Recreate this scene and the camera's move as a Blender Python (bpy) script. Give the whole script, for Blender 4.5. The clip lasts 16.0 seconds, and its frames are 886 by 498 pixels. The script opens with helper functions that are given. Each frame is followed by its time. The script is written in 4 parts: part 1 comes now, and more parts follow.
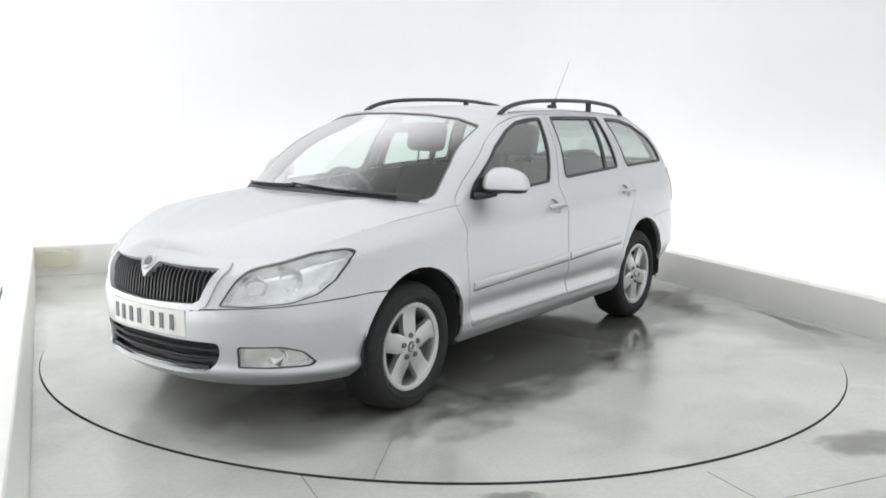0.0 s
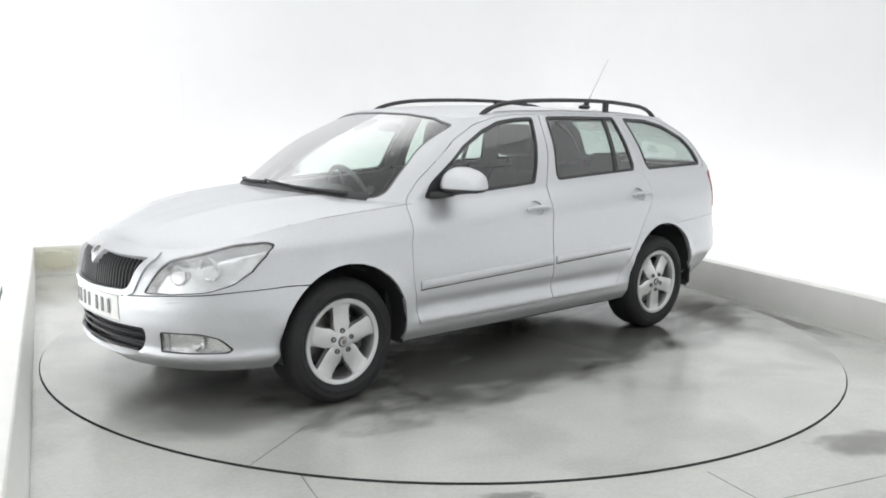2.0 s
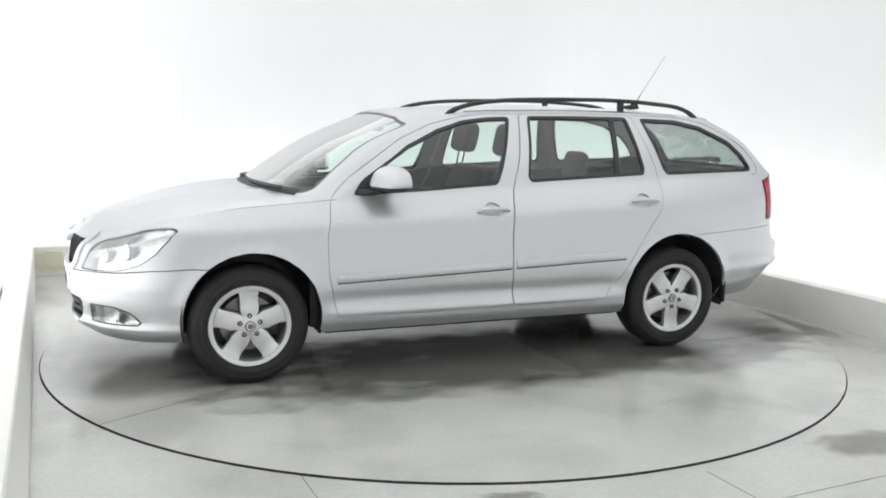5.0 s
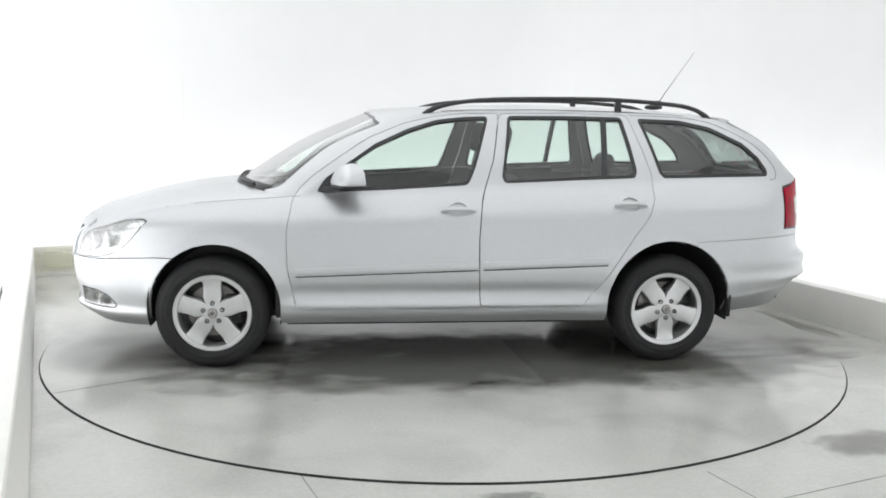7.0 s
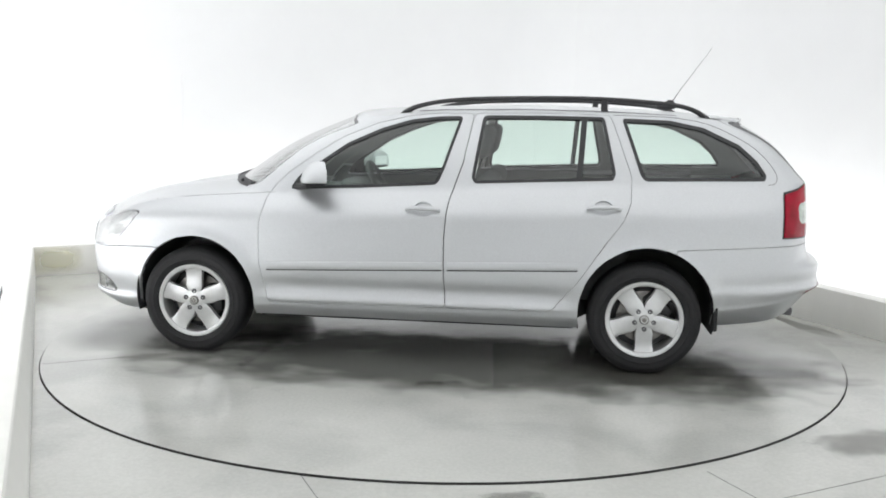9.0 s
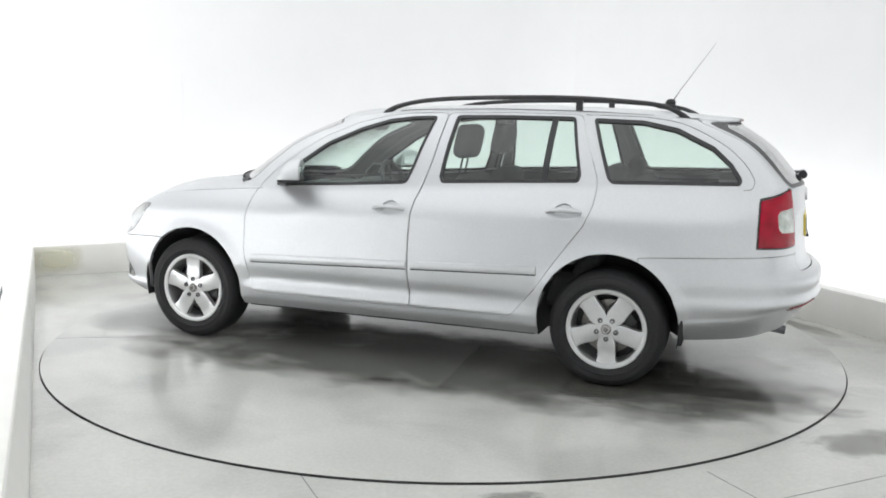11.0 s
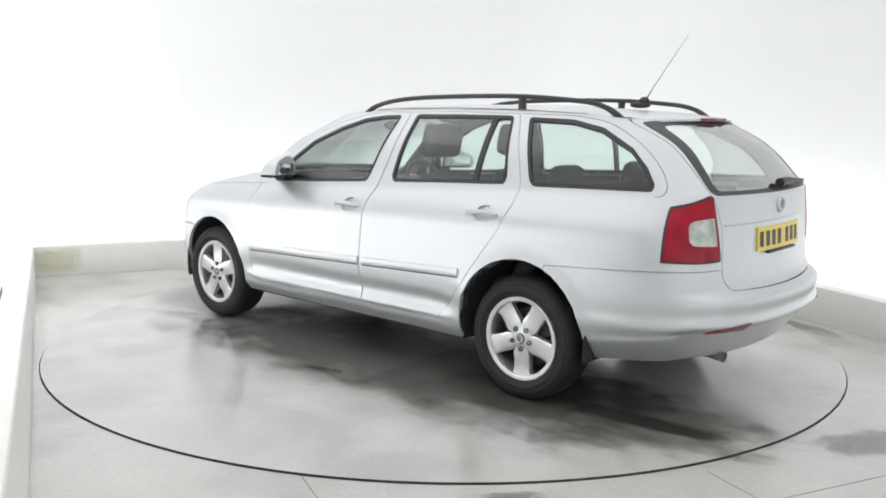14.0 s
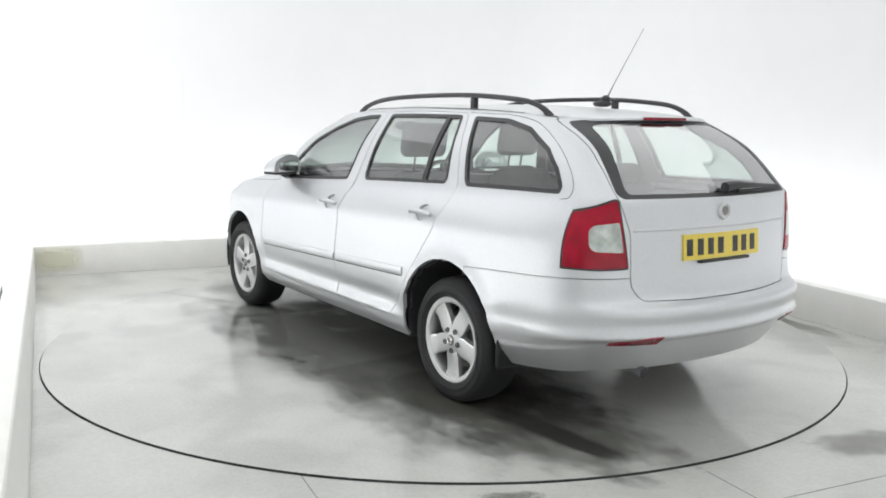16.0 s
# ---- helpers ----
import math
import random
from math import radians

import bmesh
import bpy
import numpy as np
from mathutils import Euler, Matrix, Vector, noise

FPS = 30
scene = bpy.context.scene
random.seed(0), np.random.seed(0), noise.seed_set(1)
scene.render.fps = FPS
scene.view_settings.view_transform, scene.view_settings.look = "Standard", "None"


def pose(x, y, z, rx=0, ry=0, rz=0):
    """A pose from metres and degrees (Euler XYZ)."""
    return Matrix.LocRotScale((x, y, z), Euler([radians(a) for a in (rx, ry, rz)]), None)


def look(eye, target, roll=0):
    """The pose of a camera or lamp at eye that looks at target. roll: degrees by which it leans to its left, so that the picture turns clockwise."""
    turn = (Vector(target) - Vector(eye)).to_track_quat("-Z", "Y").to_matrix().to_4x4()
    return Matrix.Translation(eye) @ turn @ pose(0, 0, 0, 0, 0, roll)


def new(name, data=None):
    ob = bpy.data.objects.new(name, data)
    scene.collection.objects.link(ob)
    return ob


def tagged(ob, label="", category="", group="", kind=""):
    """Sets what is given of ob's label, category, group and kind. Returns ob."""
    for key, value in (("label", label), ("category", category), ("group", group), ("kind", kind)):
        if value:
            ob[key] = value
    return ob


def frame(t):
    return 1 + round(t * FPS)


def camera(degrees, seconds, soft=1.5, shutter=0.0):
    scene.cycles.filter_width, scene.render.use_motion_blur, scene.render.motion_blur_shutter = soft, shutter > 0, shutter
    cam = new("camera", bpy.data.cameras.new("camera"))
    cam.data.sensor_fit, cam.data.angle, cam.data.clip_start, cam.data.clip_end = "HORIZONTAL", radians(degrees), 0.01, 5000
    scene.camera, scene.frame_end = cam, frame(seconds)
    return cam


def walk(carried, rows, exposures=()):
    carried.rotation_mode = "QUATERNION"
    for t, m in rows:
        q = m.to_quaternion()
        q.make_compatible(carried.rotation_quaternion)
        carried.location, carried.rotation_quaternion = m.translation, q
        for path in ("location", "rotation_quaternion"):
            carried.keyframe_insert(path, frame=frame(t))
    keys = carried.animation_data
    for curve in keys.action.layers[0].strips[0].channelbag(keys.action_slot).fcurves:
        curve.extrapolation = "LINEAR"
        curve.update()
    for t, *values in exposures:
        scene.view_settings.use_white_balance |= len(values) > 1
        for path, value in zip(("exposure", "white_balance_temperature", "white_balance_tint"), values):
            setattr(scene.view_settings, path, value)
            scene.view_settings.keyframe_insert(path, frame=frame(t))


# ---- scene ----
from mathutils.bvhtree import BVHTree

# ---- camera: fixed beside the turntable ----
cam = camera(53.48, 16.0, soft=1.8)
EYE = Vector((0.0, -5.652, 1.414))
VIEW = look(EYE, EYE + Vector((-0.0023, 0.98823, -0.15297)), 1.0155)
walk(cam, [(0.0, VIEW), (16.0, VIEW)])

# ---- light: white studio, floor strips behind the kerb, unseen overhead and front lamps added ----
world = bpy.data.worlds.new("studio_air")
scene.world = world
world.use_nodes = True
world.node_tree.nodes["Background"].inputs[0].default_value = (1, 1, 1, 1)
world.node_tree.nodes["Background"].inputs[1].default_value = 0.1
scene.view_settings.exposure = 0.0

ROOM_TURN = 25.0                     # the studio stands askew to the camera
ROOM = pose(0, 0, 0, 0, 0, ROOM_TURN)
KERB_LEFT, KERB_RIGHT, KERB_BACK = -2.472, 2.565, 2.905
KERB_H = 0.25


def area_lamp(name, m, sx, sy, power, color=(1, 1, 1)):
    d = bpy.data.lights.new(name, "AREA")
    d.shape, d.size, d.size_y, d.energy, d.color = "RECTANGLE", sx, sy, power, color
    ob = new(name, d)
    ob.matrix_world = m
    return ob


# unseen area lamp as wide as the ceiling, added as overhead fill
area_lamp("added_overhead_lamp", ROOM @ pose(0, -1.2, 3.66), 7.2, 10.6, 124, (0.985, 0.995, 1.0))
area_lamp("strip_light_back", ROOM @ pose(0.0, 3.35, 0.06, 155), 6.2, 0.25, 29)
# its front stretch is unseen, added to brighten the car's flank
area_lamp("strip_light_right", ROOM @ pose(2.98, -1.2, 0.06, 180, 28), 0.25, 8.6, 43)
area_lamp("strip_light_left", ROOM @ pose(-2.92, 0.6, 0.06, 180, -28), 0.25, 5.2, 88)

# unseen strip added behind the camera to brighten the car's near side
area_lamp("added_front_lamp", ROOM @ pose(0.0, -6.1, 0.06, 205), 6.2, 0.25, 34, (0.985, 0.995, 1.0))

# ---- materials ----
def mat(name, color, rough=0.5, metal=0.0, coat=0.0, scale=0.0, var=0.0, bump=0.0, rvar=0.0, **more):
    m = bpy.data.materials.new(name)
    m.use_nodes = True
    nt = m.node_tree
    b = nt.nodes["Principled BSDF"]
    b.inputs["Base Color"].default_value = (*color, 1)
    b.inputs["Roughness"].default_value = rough
    b.inputs["Metallic"].default_value = metal
    b.inputs["Coat Weight"].default_value = coat
    b.inputs["Coat Roughness"].default_value = 0.08
    for k, v in more.items():
        b.inputs[k.replace("_", " ")].default_value = v
    if scale:
        co = nt.nodes.new("ShaderNodeTexCoord")
        n1 = nt.nodes.new("ShaderNodeTexNoise")
        n1.inputs["Scale"].default_value, n1.inputs["Detail"].default_value = scale, 6
        n2 = nt.nodes.new("ShaderNodeTexNoise")
        n2.inputs["Scale"].default_value, n2.inputs["Detail"].default_value = scale * 0.12, 3
        nt.links.new(co.outputs["Object"], n1.inputs["Vector"])
        nt.links.new(co.outputs["Object"], n2.inputs["Vector"])
        mix = nt.nodes.new("ShaderNodeMath")
        mix.operation = "MULTIPLY_ADD"
        mix.inputs[1].default_value = 0.5
        half = nt.nodes.new("ShaderNodeMath")
        half.operation = "MULTIPLY"
        half.inputs[1].default_value = 0.5
        nt.links.new(n1.outputs["Fac"], mix.inputs[0])
        nt.links.new(n2.outputs["Fac"], half.inputs[0])
        nt.links.new(half.outputs[0], mix.inputs[2])
        if var:
            r = nt.nodes.new("ShaderNodeValToRGB")
            r.color_ramp.elements[0].position, r.color_ramp.elements[1].position = 0.32, 0.68
            r.color_ramp.elements[0].color = (*[c * (1 - var) for c in color], 1)
            r.color_ramp.elements[1].color = (*[min(1, c * (1 + var)) for c in color], 1)
            nt.links.new(mix.outputs[0], r.inputs[0])
            nt.links.new(r.outputs[0], b.inputs["Base Color"])
        if rvar:
            q = nt.nodes.new("ShaderNodeMapRange")
            q.inputs["From Min"].default_value, q.inputs["From Max"].default_value = 0.3, 0.7
            q.inputs["To Min"].default_value, q.inputs["To Max"].default_value = max(0.01, rough - rvar), rough + rvar
            nt.links.new(mix.outputs[0], q.inputs["Value"])
            nt.links.new(q.outputs[0], b.inputs["Roughness"])
        if bump:
            bp = nt.nodes.new("ShaderNodeBump")
            bp.inputs["Strength"].default_value, bp.inputs["Distance"].default_value = bump, 0.002
            nt.links.new(n1.outputs["Fac"], bp.inputs["Height"])
            nt.links.new(bp.outputs[0], b.inputs["Normal"])
    return m


def concrete(name, base, wet):
    """Worn painted concrete: broad stains, dark damp marks with a sharp rim, fine grain; wet marks are glossier."""
    m = bpy.data.materials.new(name)
    m.use_nodes = True
    nt = m.node_tree
    b = nt.nodes["Principled BSDF"]
    L = nt.links.new
    co = nt.nodes.new("ShaderNodeTexCoord")

    def noisy(scale, detail, rough=0.55, dist=0.0):
        n = nt.nodes.new("ShaderNodeTexNoise")
        n.inputs["Scale"].default_value, n.inputs["Detail"].default_value = scale, detail
        n.inputs["Roughness"].default_value, n.inputs["Distortion"].default_value = rough, dist
        L(co.outputs["Object"], n.inputs["Vector"])
        return n.outputs["Fac"]

    def ramp(src, lo, hi, a, z):
        r = nt.nodes.new("ShaderNodeMapRange")
        r.interpolation_type = "SMOOTHSTEP"
        for k, v in (("From Min", lo), ("From Max", hi), ("To Min", a), ("To Max", z)):
            r.inputs[k].default_value = v
        L(src, r.inputs["Value"])
        return r.outputs[0]

    def mul(p, q):
        n = nt.nodes.new("ShaderNodeMath")
        n.operation = "MULTIPLY"
        L(p, n.inputs[0])
        L(q, n.inputs[1])
        return n.outputs[0]

    broad = ramp(noisy(0.9, 4), 0.3, 0.7, 0.93, 1.06)
    damp = noisy(1.5, 5, 0.5, 0.4)
    dark = ramp(damp, 0.48 - wet, 0.70 - wet, 1.0, 0.86)
    fine = ramp(noisy(60, 6, 0.7), 0.3, 0.7, 0.94, 1.05)
    v = mul(mul(broad, dark), fine)
    col = nt.nodes.new("ShaderNodeMix")
    col.data_type, col.blend_type = "RGBA", "MULTIPLY"
    col.inputs["Factor"].default_value = 1.0
    col.inputs["A"].default_value = (*base, 1)
    L(v, col.inputs["B"])
    L(col.outputs["Result"], b.inputs["Base Color"])
    L(ramp(damp, 0.42 - wet, 0.62 - wet, 0.26, 0.13), b.inputs["Roughness"])
    bp = nt.nodes.new("ShaderNodeBump")
    bp.inputs["Strength"].default_value, bp.inputs["Distance"].default_value = 0.10, 0.003
    L(noisy(4, 3), bp.inputs["Height"])
    L(bp.outputs[0], b.inputs["Normal"])
    return m


FLOOR = concrete("floor_paint", (0.572, 0.577, 0.545), 0.0)
TABLE = concrete("turntable_paint", (0.572, 0.577, 0.545), 0.03)


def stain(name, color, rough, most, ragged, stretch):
    """A wet mark, also used for painted shade, that thins out raggedly towards its rim."""
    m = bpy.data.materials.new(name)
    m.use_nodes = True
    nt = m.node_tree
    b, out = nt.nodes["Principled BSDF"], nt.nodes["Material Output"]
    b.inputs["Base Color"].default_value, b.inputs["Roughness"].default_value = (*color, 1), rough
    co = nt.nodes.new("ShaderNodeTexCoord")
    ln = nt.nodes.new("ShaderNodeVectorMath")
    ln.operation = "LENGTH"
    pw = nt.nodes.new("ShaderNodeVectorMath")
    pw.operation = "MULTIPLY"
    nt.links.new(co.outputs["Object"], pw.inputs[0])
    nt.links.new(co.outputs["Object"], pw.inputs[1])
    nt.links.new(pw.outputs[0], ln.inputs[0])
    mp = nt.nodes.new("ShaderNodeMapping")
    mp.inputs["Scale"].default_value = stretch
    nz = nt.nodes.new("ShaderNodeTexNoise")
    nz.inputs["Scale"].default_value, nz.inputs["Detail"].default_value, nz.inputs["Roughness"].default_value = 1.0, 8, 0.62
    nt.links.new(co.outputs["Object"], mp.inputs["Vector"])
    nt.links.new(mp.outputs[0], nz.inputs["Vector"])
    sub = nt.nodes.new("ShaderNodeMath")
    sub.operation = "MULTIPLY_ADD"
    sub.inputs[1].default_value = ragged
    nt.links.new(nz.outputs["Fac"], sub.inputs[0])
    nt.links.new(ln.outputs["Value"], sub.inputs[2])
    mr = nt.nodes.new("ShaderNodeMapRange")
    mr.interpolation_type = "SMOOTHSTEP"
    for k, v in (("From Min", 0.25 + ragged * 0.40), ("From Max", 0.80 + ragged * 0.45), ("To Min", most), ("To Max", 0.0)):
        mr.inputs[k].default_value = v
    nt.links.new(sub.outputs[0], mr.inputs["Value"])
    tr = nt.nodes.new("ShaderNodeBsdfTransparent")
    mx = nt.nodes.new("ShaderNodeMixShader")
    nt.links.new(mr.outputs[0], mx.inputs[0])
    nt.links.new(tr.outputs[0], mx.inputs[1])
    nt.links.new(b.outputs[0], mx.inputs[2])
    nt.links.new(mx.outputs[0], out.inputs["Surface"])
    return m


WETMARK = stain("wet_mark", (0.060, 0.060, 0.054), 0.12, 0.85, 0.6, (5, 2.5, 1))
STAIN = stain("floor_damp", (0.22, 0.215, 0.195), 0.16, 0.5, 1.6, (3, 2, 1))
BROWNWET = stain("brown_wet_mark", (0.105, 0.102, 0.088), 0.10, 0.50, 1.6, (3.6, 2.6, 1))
# damp, its colour also carrying the shade and dark reflection beside the car
DAMPSHADE = stain("damp_shade_mark", (0.16, 0.163, 0.15), 0.09, 0.80, 1.3, (6, 3.5, 1))
# shade and dark reflection under the car's nose, painted as a mark
NOSESHADE = stain("nose_shade_mark", (0.20, 0.20, 0.19), 0.12, 0.42, 0.8, (3, 2, 1))
YELLOWING = stain("kerb_yellowing", (0.82, 0.79, 0.50), 0.45, 0.32, 0.3, (4, 3, 1))
WALL = mat("studio_white", (0.83, 0.835, 0.84), 0.6, scale=3, var=0.015, bump=0.03)
KERB = mat("kerb_paint", (0.84, 0.835, 0.80), 0.45, scale=5, var=0.05, bump=0.1)
SLABJOINT = mat("slab_joint", (0.17, 0.17, 0.16), 0.8, scale=30, var=0.35)
JOINT = mat("joint_dark", (0.03, 0.03, 0.03), 0.8, scale=30, var=0.2)
PAINT = mat("silver_paint", (0.60, 0.613, 0.628), 0.40, 0.62, 0.45, scale=900, var=0.05)
BLACK = mat("black_plastic", (0.026, 0.026, 0.028), 0.45, scale=120, var=0.2, bump=0.15)
RUBBER = mat("tyre_rubber", (0.016, 0.016, 0.0175), 0.75, scale=60, var=0.25, bump=0.2)
SEAL = mat("window_seal", (0.028, 0.029, 0.031), 0.4, scale=80, var=0.1)
CLOTH = mat("seat_cloth", (0.065, 0.067, 0.07), 0.9, scale=200, var=0.3, bump=0.3)
TRIM = mat("cabin_trim", (0.10, 0.105, 0.108), 0.65, scale=150, var=0.15, bump=0.2)
LINING = mat("headlining", (0.55, 0.55, 0.52), 0.9, scale=150, var=0.06)
ALLOY = mat("alloy_paint", (0.64, 0.645, 0.65), 0.32, 0.8, 0.4, scale=300, var=0.06)
STEEL = mat("brake_steel", (0.25, 0.24, 0.23), 0.4, 0.9, scale=60, var=0.2)
CHROME = mat("chrome", (0.82, 0.83, 0.84), 0.10, 1.0, scale=100, rvar=0.03)
RED = mat("red_lens", (0.36, 0.003, 0.022), 0.12, 0.0, 0.0, scale=16, var=0.35, Specular_IOR_Level=0.3)
DARKRED = mat("dark_red_lens", (0.20, 0.006, 0.02), 0.25, 0.0, 0.15, scale=40, var=0.08)
PLATE_W = mat("plate_white", (0.78, 0.78, 0.75), 0.35, scale=60, var=0.03)
PLATE_Y = mat("plate_yellow", (0.76, 0.60, 0.09), 0.35, scale=60, var=0.03)
BARGREY = mat("plate_bar_grey", (0.16, 0.16, 0.17), 0.5, scale=60, var=0.05)
REFLECTOR = mat("lamp_reflector", (0.86, 0.87, 0.87), 0.22, 0.85, scale=16, var=0.25, rvar=0.08, bump=1.0)


def glass_mat(name, tint, alpha, power=2.4, steep=None):
    """Thin glazing: tinted see-through with a mirror sheen that grows at grazing angles; steep: where that growth begins and ends."""
    m = bpy.data.materials.new(name)
    m.use_nodes = True
    nt = m.node_tree
    nt.nodes.clear()
    out = nt.nodes.new("ShaderNodeOutputMaterial")
    tr = nt.nodes.new("ShaderNodeBsdfTransparent")
    tr.inputs[0].default_value = (*tint, 1)
    gl = nt.nodes.new("ShaderNodeBsdfGlossy")
    gl.inputs["Roughness"].default_value = 0.01
    mix = nt.nodes.new("ShaderNodeMixShader")
    lw = nt.nodes.new("ShaderNodeLayerWeight")
    lw.inputs["Blend"].default_value = 0.5
    if steep:
        grow = nt.nodes.new("ShaderNodeMapRange")
        grow.interpolation_type = "SMOOTHSTEP"
        grow.inputs["From Min"].default_value, grow.inputs["From Max"].default_value = steep
        nt.links.new(lw.outputs["Facing"], grow.inputs["Value"])
    else:
        grow = nt.nodes.new("ShaderNodeMath")
        grow.operation = "POWER"
        grow.inputs[1].default_value = power
        nt.links.new(lw.outputs["Facing"], grow.inputs[0])
    fr = nt.nodes.new("ShaderNodeMath")
    fr.operation = "MULTIPLY_ADD"
    fr.inputs[1].default_value, fr.inputs[2].default_value = 1 - alpha, alpha
    nt.links.new(grow.outputs[0], fr.inputs[0])
    nt.links.new(fr.outputs[0], mix.inputs[0])
    nt.links.new(tr.outputs[0], mix.inputs[1])
    nt.links.new(gl.outputs[0], mix.inputs[2])
    nt.links.new(mix.outputs[0], out.inputs[0])
    return m


LENS = mat("clear_lamp_lens", (0.42, 0.45, 0.42), 0.18, 0.5, 0.6, scale=26, var=0.55, bump=0.6)
GLOSSBLACK = mat("gloss_black_plastic", (0.022, 0.022, 0.025), 0.42, scale=120, var=0.15)
PILLAR = mat("pillar_trim", (0.26, 0.265, 0.26), 0.7, scale=150, var=0.08)
GLASS = glass_mat("window_glass", (0.82, 0.91, 0.865), 0.10)
SCREENGLASS = glass_mat("coated_windscreen_glass", (0.80, 0.90, 0.85), 0.07, steep=(0.30, 0.88))
REARGLAZE = glass_mat("heated_rear_glass", (0.80, 0.90, 0.86), 0.24, 1.5)
CLEAR = glass_mat("clear_lens", (0.96, 0.97, 0.97), 0.07)


# ---- mesh helpers ----
def to_mesh(name, bm, material, smooth=35):
    me = bpy.data.meshes.new(name)
    for f in bm.faces:
        f.smooth = True
    bm.normal_update()
    bm.to_mesh(me)
    bm.free()
    me.materials.append(material)
    me.set_sharp_from_angle(angle=radians(smooth))
    return me


def part(name, bm, material, parent=None, label="", smooth=35):
    """Links a bmesh as ONE mesh object under a thing or a part."""
    ob = new(name, to_mesh(name, bm, material, smooth))
    if parent:
        ob.parent = parent
    return tagged(ob, label)


def box(bm, x0, x1, y0, y1, z0, z1, bevel=0.0, seg=2):
    r = bmesh.ops.create_cube(bm, size=1)
    bmesh.ops.scale(bm, vec=(x1 - x0, y1 - y0, z1 - z0), verts=r["verts"])
    bmesh.ops.translate(bm, vec=((x0 + x1) / 2, (y0 + y1) / 2, (z0 + z1) / 2), verts=r["verts"])
    if bevel:
        es = {e for v in r["verts"] for e in v.link_edges}
        bmesh.ops.bevel(bm, geom=list(es), offset=bevel, segments=seg, affect="EDGES", profile=0.5)
    return bm


def lathe(bm, profile, n=64, axis="y"):
    """Turns (radius, offset) pairs about the y axis."""
    rings = []
    for r, o in profile:
        rings.append([bm.verts.new((r * math.cos(2 * math.pi * k / n), o, r * math.sin(2 * math.pi * k / n))) for k in range(n)])
    for a, b in zip(rings, rings[1:]):
        for k in range(n):
            bm.faces.new((a[k], a[(k + 1) % n], b[(k + 1) % n], b[k]))
    return bm


def tube(bm, pts, rad, n=8, flat=1.0, cap=True):
    """A rounded bar along points; rad may be a list; flat squeezes it sideways."""
    pts = [Vector(p) for p in pts]
    rings = []
    for i, p in enumerate(pts):
        d = (pts[min(i + 1, len(pts) - 1)] - pts[max(i - 1, 0)]).normalized()
        s = d.cross(Vector((0, 0, 1)))
        s = s.normalized() if s.length > 0.01 else Vector((0, 1, 0))
        u = s.cross(d).normalized()
        r = rad[i] if isinstance(rad, (list, tuple)) else rad
        rings.append([bm.verts.new(p + (s * math.cos(a) * flat + u * math.sin(a)) * r) for a in [2 * math.pi * k / n for k in range(n)]])
    for a, b in zip(rings, rings[1:]):
        for k in range(n):
            bm.faces.new((a[k], a[(k + 1) % n], b[(k + 1) % n], b[k]))
    if cap:
        bm.faces.new(rings[0][::-1])
        bm.faces.new(rings[-1])
    bmesh.ops.recalc_face_normals(bm, faces=bm.faces[:])
    return bm


def spline(pts, n):
    """n samples between neighbouring points of a smooth curve (Catmull-Rom)."""
    p = np.asarray(pts, float)
    ext = np.vstack([2 * p[0] - p[1], p, 2 * p[-1] - p[-2]])
    out = []
    for i in range(1, len(ext) - 2):
        a, b, c, d = ext[i - 1:i + 3]
        for t in np.arange(n) / n:
            out.append(0.5 * (2 * b + (c - a) * t + (2 * a - 5 * b + 4 * c - d) * t * t + (3 * b - a - 3 * c + d) * t ** 3))
    out.append(p[-1])
    return np.array(out)


def rounded(poly, r=0.02, n=3):
    """A closed outline with its corners eased."""
    out = []
    k = len(poly)
    for i in range(k):
        a, b, c = (Vector(poly[j % k]) for j in (i - 1, i, i + 1))
        u, v = (a - b), (c - b)
        d = min(r, u.length * 0.4, v.length * 0.4)
        turn = u.normalized().dot(v.normalized())
        if turn < -0.93:
            out.append(b)
            continue
        p, q = b + u.normalized() * d, b + v.normalized() * d
        for j in range(n + 1):
            t = j / n
            out.append(p.lerp(b, t).lerp(b.lerp(q, t), t))
    return [tuple(v) for v in out]


def inset(poly, d):
    """The outline moved inwards by d."""
    k = len(poly)
    area = sum(poly[i][0] * poly[(i + 1) % k][1] - poly[(i + 1) % k][0] * poly[i][1] for i in range(k))
    s = 1 if area > 0 else -1
    out = []
    for i in range(k):
        a, b, c = (Vector(poly[j % k]) for j in (i - 1, i, i + 1))
        u, v = (b - a).normalized(), (c - b).normalized()
        nrm = (Vector((-u.y, u.x)) + Vector((-v.y, v.x))) * s
        l = max(0.35, nrm.length / 2)
        out.append(tuple(b + nrm.normalized() * d / l))
    return out


def inside(poly, x, y):
    hit = False
    j = len(poly) - 1
    for i in range(len(poly)):
        (xi, yi), (xj, yj) = poly[i], poly[j]
        if (yi > y) != (yj > y) and x < (xj - xi) * (y - yi) / (yj - yi) + xi:
            hit = not hit
        j = i
    return hit


